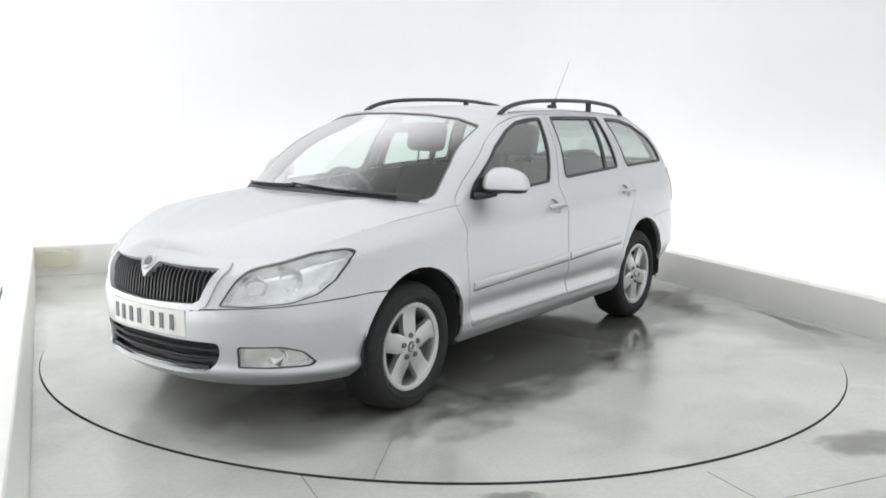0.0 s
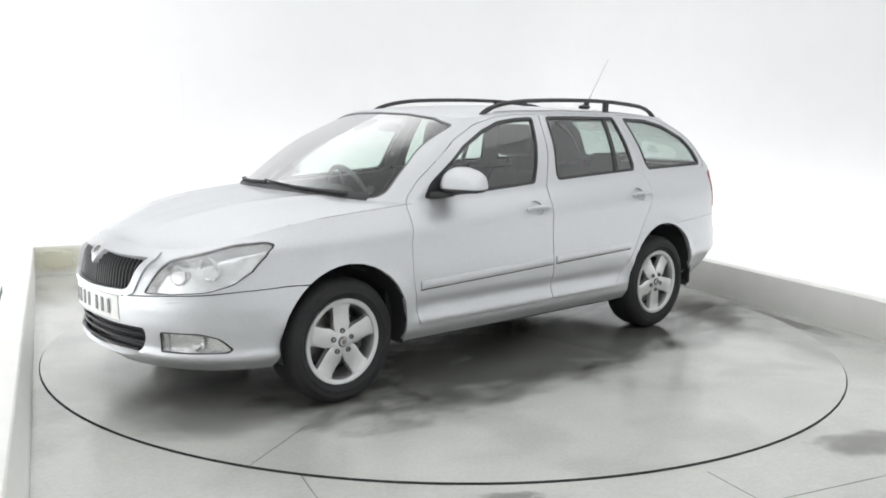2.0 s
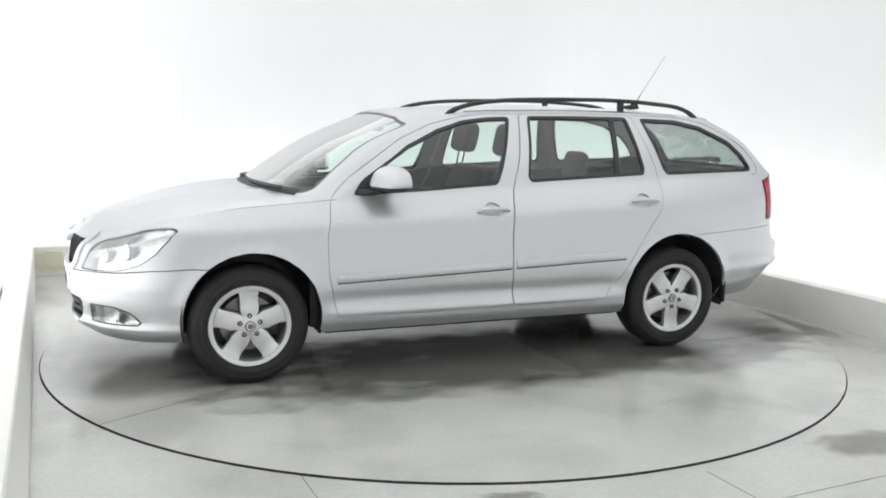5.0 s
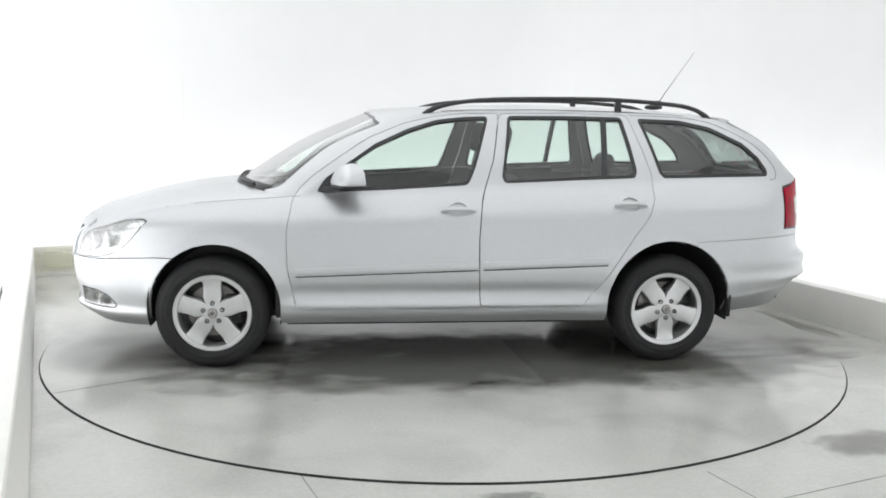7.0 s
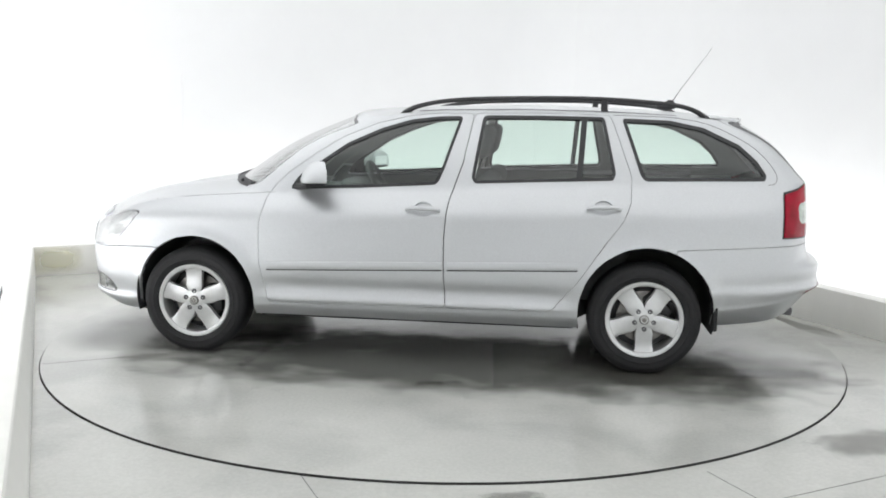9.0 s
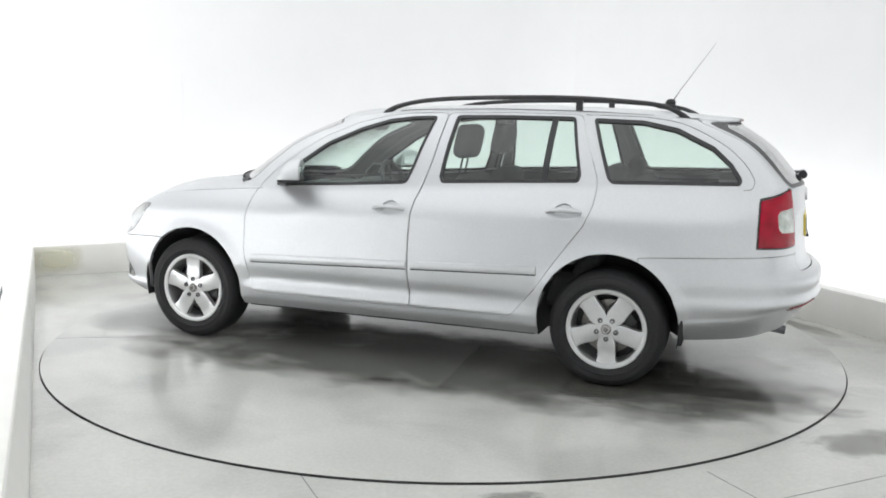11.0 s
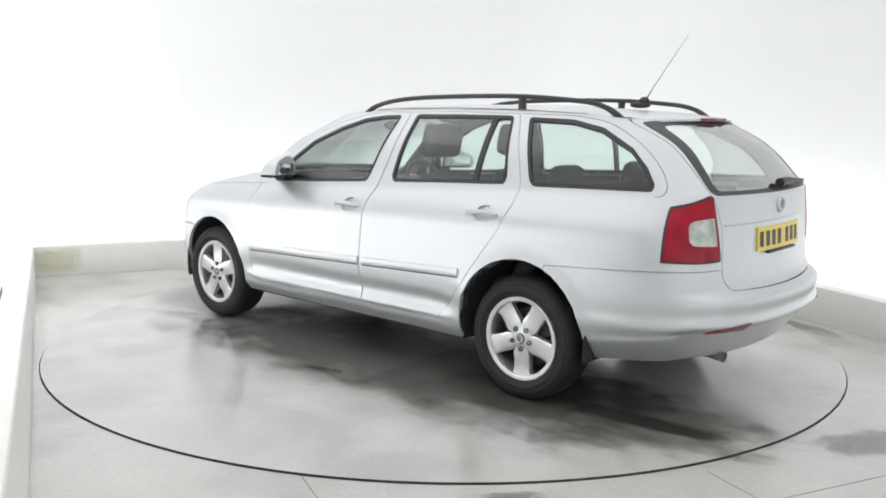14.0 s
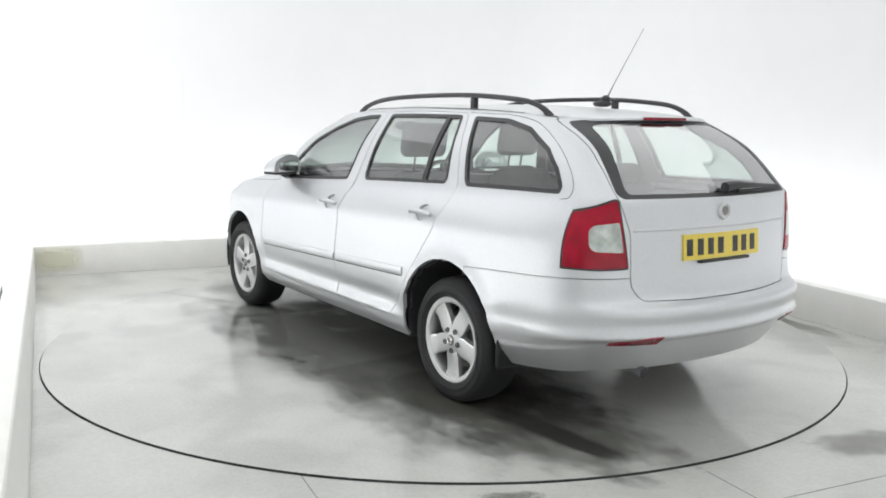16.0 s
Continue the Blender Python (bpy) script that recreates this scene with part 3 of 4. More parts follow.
TAIL = rounded([(0.577, 1.073), (0.600, 1.072), (0.69, 1.030), (0.757, 0.992), (0.768, 0.945), (0.778, 0.775), (0.665, 0.772), (0.537, 0.776)], 0.012, 2)
HATCH = rounded([(-0.1, 0.632), (0.25, 0.634), (0.49, 0.642), (0.531, 0.70), (0.534, 0.93), (0.580, 1.074), (0.562, 1.22), (0.518, 1.400), (0.40, 1.410), (-0.1, 1.42)], 0.02, 2)
REARGLASS = rounded([(-0.1, 1.400), (0.40, 1.397), (0.495, 1.386), (0.545, 1.22), (0.571, 1.09), (0.555, 1.070), (-0.1, 1.067)], 0.02, 2)
REARCLEAR = rounded([(-0.1, 1.384), (0.38, 1.378), (0.432, 1.368), (0.490, 1.22), (0.524, 1.105), (0.51, 1.088), (-0.1, 1.085)], 0.02, 2)
SCREEN = rounded([(-0.1, 1.416), (0.25, 1.408), (0.44, 1.388), (0.560, 1.350), (0.636, 1.15), (0.668, 1.005), (0.655, 0.980), (0.60, 0.974), (0.5, 0.982), (0.25, 0.992), (-0.1, 0.996)], 0.02, 2)
BUMP_F = [(1.45, 0.10), (1.45, 0.622), (1.58, 0.620), (1.75, 0.608), (1.90, 0.591), (2.05, 0.578), (2.13, 0.564), (2.4, 0.556), (2.4, 0.10)]
BUMP_R = [(-1.45, 0.10), (-1.45, 0.706), (-1.51, 0.710), (-2.0, 0.735), (-2.205, 0.742), (-2.6, 0.745), (-2.6, 0.10)]


TAIL_CLEAR = rounded([(0.580, 0.975), (0.672, 0.962), (0.690, 0.94), (0.694, 0.875), (0.678, 0.853), (0.566, 0.848)], 0.012, 3)


def cup_outline(cx, cz):
    return [(cx + 0.052 * math.cos(2 * math.pi * k / 20), cz + 0.041 * math.sin(2 * math.pi * k / 20)) for k in range(20)]


def arch_outline(cx, cz, r):
    pts = [(cx - r * 0.985, 0.05)]
    for k in range(33):
        a = math.pi - math.pi * k / 32
        pts.append((cx + r * math.cos(a), cz + r * math.sin(a)))
    pts.append((cx + r * 0.985, 0.05))
    return pts


def split_skin():
    bm, patch = skin()
    side = lambda c: c.y > 0.42
    lower = lambda c: c.y > 0.42 and c.z < 0.9
    front = lambda c: c.x > 1.45 and c.z < 0.9
    rear = lambda c: c.x < -1.55
    screen = lambda c: c.x > 0.05 and c.z > 0.94
    outlines = {}

    def both(name, poly, ax, near, gap=0.0, rim=0.0):
        outlines[name] = (poly, ax, near)
        cut(bm, poly, ax, near)
        for tag, d in (("_gap", gap), ("_rim", rim)):
            if d:
                small = inset(poly, d)
                cut(bm, small, ax, near)
                outlines[name + tag] = (small, ax, near)

    for k, a in enumerate(ARCHES):
        both("arch%d" % k, arch_outline(*a), (0, 2), lower)
    both("door_f", DOOR_F, (0, 2), side, gap=0.0028)
    both("door_r", DOOR_R, (0, 2), side, gap=0.0028)
    both("win_f", WIN_F, (0, 2), side, rim=0.017)
    both("win_r", WIN_R, (0, 2), side, rim=0.017)
    both("win_q", WIN_Q, (0, 2), side, rim=0.019)
    both("sail", [(0.600, 0.90), (0.585, 1.20), (0.82, 1.20), (0.82, 0.90)], (0, 2), side)
    both("head", HEAD, (1, 2), front, gap=0.0042)
    both("surround", SURROUND, (1, 2), front)
    both("grille", GRILLE, (1, 2), front)
    both("intake", INTAKE, (1, 2), front)
    both("fog", FOG, (1, 2), front, gap=0.007)
    both("tail", TAIL, (1, 2), rear, gap=0.009)
    both("tail_side", [(-2.5, 0.70), (-2.5, 1.12), (-2.025, 1.12), (-2.008, 1.0), (-2.008, 0.70)], (0, 2), rear, gap=0.010)
    both("tail_clear", TAIL_CLEAR, (1, 2), rear)
    both("cup_f", cup_outline(-0.068, 0.884), (0, 2), side)
    both("cup_r", cup_outline(-1.052, 0.917), (0, 2), side)
    both("hatch", HATCH, (1, 2), rear, gap=0.0035)
    both("rearglass", REARGLASS, (1, 2), rear)
    both("rearglass_rim", REARCLEAR, (1, 2), rear)
    both("screen", SCREEN, (1, 2), screen, rim=0.006)
    both("bump_f", BUMP_F, (0, 2), lambda c: c.x > 0.95 and c.z < 0.9, gap=0.005)
    both("bump_r", BUMP_R, (0, 2), lambda c: c.x < -1.15 and c.z < 0.9, gap=0.003)

    regions = {}
    for f in bm.faces:
        c = f.calc_center_median()
        tag = f[patch]

        def hit(name):
            poly, ax, near = outlines[name]
            return near(c) and inside(poly, c[ax[0]], c[ax[1]])

        if tag == 0 and (hit("arch0") or hit("arch1")):
            continue
        key = "wing"
        if tag == 3:
            key = "roof"
        elif tag == 2:
            key = "bonnet"
        if tag in (0, 1):
            if hit("win_f"):
                key = "win_f" if hit("win_f_rim") and not hit("sail") else "seal_f"
            elif hit("win_r"):
                key = "win_r" if hit("win_r_rim") else "seal_r"
            elif hit("win_q"):
                key = "win_q" if hit("win_q_rim") else "seal_q"
            elif hit("cup_f"):
                key = "cup_f"
            elif hit("cup_r"):
                key = "cup_r"
            elif hit("door_f"):
                key = "door_f" if hit("door_f_gap") else None
            elif hit("door_r"):
                key = "door_r" if hit("door_r_gap") else None
            elif hit("screen") and tag == 1:
                key = "screen" if hit("screen_rim") else "screen_seal"
            elif hit("head"):
                key = "head" if hit("head_gap") else "head_seal"
            elif hit("grille"):
                key = "grille"
            elif hit("surround"):
                key = "surround"
            elif hit("intake"):
                key = "intake"
            elif hit("fog"):
                key = "fog" if hit("fog_gap") else "fog_seal"
            elif hit("tail") and hit("tail_side"):
                key = "tail" if hit("tail_gap") and hit("tail_side_gap") else "tail_seal"
                if hit("tail_clear"):
                    key = "tail_clear"
            elif hit("hatch"):
                key = "hatch" if hit("hatch_gap") else None
                if tag == 1 and hit("rearglass"):
                    key = "rearglass" if hit("rearglass_rim") else "rear_seal"
            elif hit("bump_f"):
                key = "bumper_f" if hit("bump_f_gap") else None
            elif hit("bump_r"):
                key = "bumper_r" if hit("bump_r_gap") else None
            elif tag == 0 and c.x > 1.75 and c.y < 0.50:
                key = "nose"
            elif tag == 0 and c.z < 0.40 and abs(c.x) < 1.2:
                key = "sill"
            elif c.x < -0.6:
                key = "quarter"
            elif tag == 1:
                key = "pillar"
        if key:
            regions.setdefault(key, []).append(([v.co.copy() for v in f.verts]))
    bm.free()
    return regions


def shell(faces, mirror="left", lip=0.014, push=0.0):
    """A panel from skin faces: left, right (mirrored) or both; its rim is turned inwards by lip; push moves it along its normals."""
    bm = bmesh.new()
    seen = {}

    def vert(p, s):
        k = (round(p.x, 5), round(p.y * s, 5), round(p.z, 5))
        if k not in seen:
            seen[k] = bm.verts.new(k)
        return seen[k]

    sides = {"left": (1,), "right": (-1,), "both": (1, -1)}[mirror]
    for s in sides:
        for f in faces:
            vs = [vert(p, s) for p in f]
            vs = [v for k, v in enumerate(vs) if v != vs[k - 1]]
            if len(vs) < 3 or len(set(vs)) < len(vs):
                continue
            if bm.faces.get(vs) is None:
                try:
                    bm.faces.new(vs if s > 0 else vs[::-1])
                except ValueError:
                    pass
    bmesh.ops.remove_doubles(bm, verts=bm.verts[:], dist=0.0003)
    bm.normal_update()
    if push:
        for v, n in [(v, v.normal.copy()) for v in bm.verts]:
            v.co += n * push
    if lip:
        rim = [e for e in bm.edges if e.is_boundary]
        move = {v: v.normal.copy() for e in rim for v in e.verts}
        r = bmesh.ops.extrude_edge_only(bm, edges=rim)
        fresh = [g for g in r["geom"] if isinstance(g, bmesh.types.BMVert)]
        olds = sorted(move.items(), key=lambda q: q[0].co.x)
        table = {(round(v.co.x, 5), round(v.co.y, 5), round(v.co.z, 5)): n for v, n in olds}
        for v in fresh:
            n = table.get((round(v.co.x, 5), round(v.co.y, 5), round(v.co.z, 5)), Vector((0, 0, 1)))
            v.co -= n * lip
        bm.normal_update()
    return bm


def wheel_parts():
    """One alloy wheel about the y axis, outer face towards +y at 0; returns the meshes."""
    R, RIM = 0.311, 0.213
    bm = bmesh.new()
    lathe(bm, [(RIM - 0.006, -0.012), (RIM + 0.004, 0.0), (RIM + 0.014, 0.008), (RIM + 0.026, 0.011), (RIM + 0.029, 0.0145), (RIM + 0.033, 0.012), (RIM + 0.045, 0.0135), (RIM + 0.060, 0.012), (RIM + 0.063, 0.0085), (R - 0.028, 0.007), (R - 0.012, -0.008), (R - 0.003, -0.028),
               (R, -0.05), (R, -0.16), (R - 0.012, -0.195), (R - 0.04, -0.21), (RIM, -0.20), (RIM - 0.006, -0.18)], 72)
    bmesh.ops.recalc_face_normals(bm, faces=bm.faces[:])
    tyre = to_mesh("tyre", bm, RUBBER, 40)
    bm = bmesh.new()
    lathe(bm, [(RIM + 0.001, -0.004), (RIM - 0.002, 0.002), (RIM - 0.012, 0.0015), (RIM - 0.024, -0.002), (RIM - 0.029, -0.014), (RIM - 0.031, -0.05), (RIM - 0.03, -0.19)], 72)
    # five broad spokes that widen towards the rim
    def spoke(a):
        prof = []
        for r, half, y in ((0.030, 0.030, -0.010), (0.062, 0.045, -0.008), (0.088, 0.051, -0.010), (0.12, 0.048, -0.012), (0.16, 0.050, -0.013), (RIM - 0.016, 0.062, -0.004)):
            row = []
            for t, dy in ((-1, -0.030), (-0.93, -0.004), (-0.6, 0.0), (0, -0.003), (0.6, 0.0), (0.93, -0.004), (1, -0.030)):
                w = half * t
                row.append(bm.verts.new((math.cos(a) * r - math.sin(a) * w, y + dy, math.sin(a) * r + math.cos(a) * w)))
            prof.append(row)
        for p, q in zip(prof, prof[1:]):
            for k in range(6):
                bm.faces.new((p[k], p[k + 1], q[k + 1], q[k]))
    bmesh.ops.recalc_face_normals(bm, faces=bm.faces[:])
    rim = to_mesh("rim", bm, ALLOY, 40)
    bm = bmesh.new()
    spoke(math.pi / 2)
    bmesh.ops.recalc_face_normals(bm, faces=bm.faces[:])
    arm = to_mesh("spoke", bm, ALLOY, 40)
    bm = bmesh.new()
    lathe(bm, [(0.0005, -0.004), (0.030, -0.004), (0.066, -0.012), (0.078, -0.035), (0.078, -0.06)], 40)
    bmesh.ops.recalc_face_normals(bm, faces=bm.faces[:])
    hub = to_mesh("hub", bm, ALLOY, 40)
    bm = lathe(bmesh.new(), [(0.0005, 0.006), (0.020, 0.005), (0.026, 0.001), (0.028, -0.006)], 32)
    bmesh.ops.recalc_face_normals(bm, faces=bm.faces[:])
    cap = to_mesh("hub_cap", bm, STEEL, 40)
    bm = lathe(bmesh.new(), [(0.014, 0.0056), (0.015, 0.0078), (0.019, 0.0078), (0.0205, 0.004)], 28)
    bmesh.ops.recalc_face_normals(bm, faces=bm.faces[:])
    ring = to_mesh("cap_ring", bm, CHROME, 40)
    bm = lathe(bmesh.new(), [(0.0005, -0.010), (0.0075, -0.008), (0.0080, 0.0), (0.0120, 0.0), (0.0135, -0.004), (0.0140, -0.02)], 12)
    bmesh.ops.recalc_face_normals(bm, faces=bm.faces[:])
    bolt = to_mesh("wheel_bolt", bm, BARGREY, 40)
    bm = lathe(bmesh.new(), [(0.07, -0.085), (0.145, -0.088), (0.145, -0.11), (0.07, -0.11)], 48)
    lathe(bm, [(0.0005, -0.07), (0.07, -0.07), (0.072, -0.12)], 32)
    bmesh.ops.recalc_face_normals(bm, faces=bm.faces[:])
    disc = to_mesh("brake_disc", bm, STEEL, 40)
    bm = lathe(bmesh.new(), [(0.0005, -0.125), (RIM - 0.03, -0.125), (RIM - 0.03, -0.20)], 48)
    box(bm, -0.15, -0.06, -0.12, -0.05, -0.07, 0.09, 0.015)
    bmesh.ops.recalc_face_normals(bm, faces=bm.faces[:])
    back = to_mesh("brake_caliper", bm, BLACK, 40)
    return rim, tyre, cap, ring, bolt, disc, back, arm, hub


def add_wheel(car, meshes, x, y, turn, flip):
    rim, tyre, cap, ring, bolt, disc, back, arm, hub = meshes
    w = tagged(new("wheel", rim), "five-spoke silver alloy wheel with black tyre")
    w.parent = car
    w.matrix_local = pose(x, y, 0.311, 0, turn, 180 if flip else 0)
    for name, me in (("tyre", tyre), ("hub", hub), ("hub_cap", cap), ("cap_ring", ring), ("brake_disc", disc), ("brake_caliper", back)):
        o = new(name, me)
        o.parent = w
    for k in range(5):
        a = math.pi / 2 + 2 * math.pi * k / 5
        o = new("spoke", arm)
        o.parent = w
        o.matrix_local = pose(0, 0, 0, 0, 72 * k, 0)
        o = new("wheel_bolt", bolt)
        o.parent = w
        o.matrix_local = pose(0.054 * math.cos(a), 0, 0.054 * math.sin(a))


def make_seat(car, x, y, wide=0.50, row="front"):
    bm = bmesh.new()
    box(bm, x - 0.26, x + 0.26, y - wide / 2, y + wide / 2, 0.36, 0.56, 0.05, 3)
    s = part("seat_cushion", bm, CLOTH, car, "dark grey cloth seat cushion")
    bm = bmesh.new()
    box(bm, -0.06, 0.06, -wide / 2, wide / 2, 0.0, 0.60, 0.05, 3)
    for v in bm.verts:
        v.co.y *= 1 - 0.12 * (v.co.z / 0.6) ** 2
    b = part("seat_backrest", bm, CLOTH, car, "dark grey cloth seat backrest")
    b.matrix_local = pose(x - 0.24, y, 0.50, 0, -20 if row == "front" else -24)
    return b


def make_headrest(car, x, y, z, tilt=-12, wide=0.26):
    bm = box(bmesh.new(), -0.05, 0.05, -wide / 2, wide / 2, 0, 0.20, 0.045, 3)
    h = part("headrest", bm, CLOTH, car)
    h.matrix_local = pose(x, y, z, 0, tilt)
    for s in (-0.05, 0.05):
        part("post", tube(bmesh.new(), [(0, s, -0.10), (0, s, 0.03)], 0.006), BLACK, h)



def finder(R):
    """Looks up the left half of the skin: at(axis, a, b) gives a point and its outward normal."""
    verts, faces = [], []
    for key, fs in R.items():
        for f in fs:
            faces.append(list(range(len(verts), len(verts) + len(f))))
            verts.extend(f)
    tree = BVHTree.FromPolygons(verts, faces)

    def at(axis, a, b):
        o, d = {"side": ((a, 3, b), (0, -1, 0)), "front": ((4, a, b), (-1, 0, 0)), "rear": ((-4, a, b), (1, 0, 0)), "top": ((a, b, 4), (0, 0, -1))}[axis]
        p, n, _, _ = tree.ray_cast(Vector(o), Vector(d))
        if p is None:
            return None, None
        if n.dot(Vector(d)) > 0:
            n = -n
        return p, n
    return at


def ribbon(bm, at, axis, line, profile, mirror=1):
    """A strip laid on the skin along (a, b) places; profile: (offset across b, height) pairs."""
    rows = []
    for a, b in line:
        row = []
        for db, h in profile:
            p, n = at(axis, a, b + db)
            if p is None:
                continue
            q = p + n * h
            row.append(bm.verts.new((q.x, q.y * mirror, q.z)))
        rows.append(row)
    for p, q in zip(rows, rows[1:]):
        if len(p) == len(q):
            for k in range(len(p) - 1):
                bm.faces.new((p[k], p[k + 1], q[k + 1], q[k]))
    for r in (rows[0], rows[-1]):
        if len(r) > 2:
            bm.faces.new(r)
    bmesh.ops.recalc_face_normals(bm, faces=bm.faces[:])
    return bm


def blob(bm, c, h, power=2.6, n=28, m=16, front_flat=None):
    """A rounded box (superellipsoid) at c with half sizes h."""
    def sp(v):
        return math.copysign(abs(v) ** (2 / power), v)
    rows = []
    for i in range(m + 1):
        u = -math.pi / 2 + math.pi * i / m
        rows.append([bm.verts.new((c[0] + h[0] * sp(math.cos(u)) * sp(math.cos(w)), c[1] + h[1] * sp(math.cos(u)) * sp(math.sin(w)), c[2] + h[2] * sp(math.sin(u))))
                     for w in [2 * math.pi * k / n for k in range(n)]])
    for a, b in zip(rows, rows[1:]):
        for k in range(n):
            bm.faces.new((a[k], a[(k + 1) % n], b[(k + 1) % n], b[k]))
    bmesh.ops.remove_doubles(bm, verts=bm.verts[:], dist=1e-5)
    bmesh.ops.recalc_face_normals(bm, faces=bm.faces[:])
    return bm


def dress(car, R, hatch):
    at = finder(R)

    def under(name, key, mirror, material, push, keep=lambda c: True, label=""):
        fs = [f for f in R[key] if keep(sum(f, Vector()) / len(f))]
        if fs:
            part(name, shell(fs, mirror, 0.0, push), material, car, label, 40)

    # cabin linings behind the skin
    under("headlining", "roof", "both", LINING, -0.03)
    for side in ("left", "right"):
        for key, name in (("door_f", "front_door_trim"), ("door_r", "rear_door_trim"), ("quarter", "boot_trim")):
            under(name, key, side, TRIM, -0.05, lambda c: c.z < 1.04 and c.x > -2.0)
            under("pillar_trim", key, side, PILLAR, -0.022, lambda c: c.z >= 1.04)
        under("pillar_trim", "wing", side, PILLAR, -0.022, lambda c: c.z >= 1.0)
        if "pillar" in R:
            under("pillar_trim", "pillar", side, PILLAR, -0.022)
    under("tailgate_trim", "hatch", "both", TRIM, -0.04)
    part("floor_pan", box(bmesh.new(), -0.95, 1.90, -0.50, 0.50, 0.215, 0.29, 0.02), BLACK, car, "black underbody")
    part("boot_floor", box(bmesh.new(), -2.08, -0.93, -0.50, 0.50, 0.30, 0.40, 0.03), BLACK, car, "black boot underside")
    for sx in (-1, 1):
        part("floor_pan", box(bmesh.new(), -0.92, 0.88, sx * 0.69 - 0.10, sx * 0.69 + 0.10, 0.235, 0.29, 0.015), BLACK, car, "black underbody edge")
    part("engine_bay", box(bmesh.new(), 0.95, 1.90, -0.52, 0.52, 0.26, 0.72, 0.05), BLACK, car, "dark engine bay")
    bm = bmesh.new()
    box(bm, 0.50, 1.06, -0.70, 0.70, 0.60, 0.90, 0.06, 3)
    for v in bm.verts:
        if v.co.z > 0.8:
            v.co.z += 0.05 * max(0, (v.co.x - 0.55))
    part("dashboard", bm, TRIM, car, "dark grey moulded dashboard")
    part("bulkhead", box(bmesh.new(), 0.9, 0.94, -0.72, 0.72, 0.26, 0.92), BLACK, car)
    part("instrument_hood", blob(bmesh.new(), (0.56, -0.36, 0.91), (0.11, 0.19, 0.055)), TRIM, car)
    # steering wheel on the right
    bm = bmesh.new()
    ring = [(0.185 * math.cos(a), 0.185 * math.sin(a), 0) for a in [2 * math.pi * k / 40 for k in range(41)]]
    tube(bm, ring, 0.016, 10, cap=False)
    blob(bm, (0, 0, -0.02), (0.07, 0.065, 0.03))
    for a in (0, math.pi, 1.5 * math.pi):
        tube(bm, [(0.05 * math.cos(a), 0.05 * math.sin(a), -0.02), (0.18 * math.cos(a), 0.18 * math.sin(a), 0)], 0.014)
    w = part("steering_wheel", bm, TRIM, car, "dark grey three-spoke steering wheel")
    w.matrix_local = pose(0.40, -0.36, 0.90, 0, -65, 0) @ pose(0, 0, 0, 0, 0, 90)
    # seats
    for y in (-0.36, 0.36):
        make_seat(car, 0.02, y)
        make_headrest(car, -0.35, y, 1.155, -12, 0.30)
    make_seat(car, -0.86, 0, 1.24, "rear")
    for y in (-0.38, 0.38):
        make_headrest(car, -1.22, y, 0.96, -14, 0.24)
    part("parcel_shelf", box(bmesh.new(), -2.05, -1.28, -0.62, 0.62, 0.985, 1.0, 0.006), TRIM, car, "dark grey luggage cover")
    part("interior_mirror", blob(bmesh.new(), (0.36, 0, 1.325), (0.018, 0.11, 0.03)), BLACK, car)
    # wheel housings
    for (cx, cz, r) in ARCHES:
        for s in (1, -1):
            bm = bmesh.new()
            rings = []
            for y, rr in ((0.815, r + 0.012), (0.80, r + 0.004), (0.56, r + 0.004), (0.50, r * 0.8), (0.50, 0.02)):
                pts = []
                for k in range(57):
                    a = math.pi * (-0.09 + 1.18 * k / 56)
                    pts.append(bm.verts.new((cx + rr * math.cos(a), s * y, max(0.215, cz + rr * math.sin(a)))))
                rings.append(pts)
            for p, q in zip(rings, rings[1:]):
                for k in range(56):
                    bm.faces.new((p[k], p[k + 1], q[k + 1], q[k]))
            part("wheel_housing", bm, BLACK, car, "black wheel arch liner", 60)
            if cx < 0:
                bm = box(bmesh.new(), cx - r - 0.022, cx - r + 0.002, s * 0.765 - 0.06, s * 0.765 + 0.06, 0.262, 0.42, 0.010)
                part("mud_flap", bm, RUBBER, car, "black rubber mud flap")
    # flank mouldings and handles
    prof = [(-0.022, 0.0), (-0.021, 0.005), (-0.014, 0.008), (0.008, 0.008), (0.019, 0.006), (0.022, 0.0)]
    for side, s in (("left", 1), ("right", -1)):
        for key, x0, x1 in (("f", 0.822, -0.180), ("r", -0.212, -0.925)):
            line = [(x0 + (x1 - x0) * k / 24, 0.5425 + 0.058 * (0.822 - (x0 + (x1 - x0) * k / 24)) / 1.745) for k in range(25)]
            part("side_moulding", ribbon(bmesh.new(), at, "side", line, prof, s), PAINT, DOORS[(side, key)], "silver rubbing strip")
            low = [(a, b - 0.025) for a, b in line]
            part("moulding_gap", ribbon(bmesh.new(), at, "side", low, [(-0.0035, 0.0004), (-0.0025, 0.0012), (0.0035, 0.0012), (0.0045, 0.0004)], s), SEAL, DOORS[(side, key)])
        for key, cx, cz in (("f", -0.068, 0.877), ("r", -1.055, 0.910)):
            pts, rad = [], []
            for k in range(17):
                t = -1 + k / 8
                p, n = at("side", cx + 0.094 * t, cz)
                q = p + n * (0.034 - 0.024 * t ** 4)
                pts.append((q.x, s * (q.y if abs(q.y) > 0.84 else max(q.y, 0.843)), q.z))
                rad.append(0.0135 - 0.004 * t * t)
            part("door_handle", tube(bmesh.new(), pts, rad, 10), PAINT, DOORS[(side, key)], "silver door handle")
        # fixed divider of the rear door window
        div = [(-0.917, 1.055), (-0.922, 1.12), (-0.928, 1.20), (-0.934, 1.30), (-0.940, 1.392)]
        bm = bmesh.new()
        rows = []
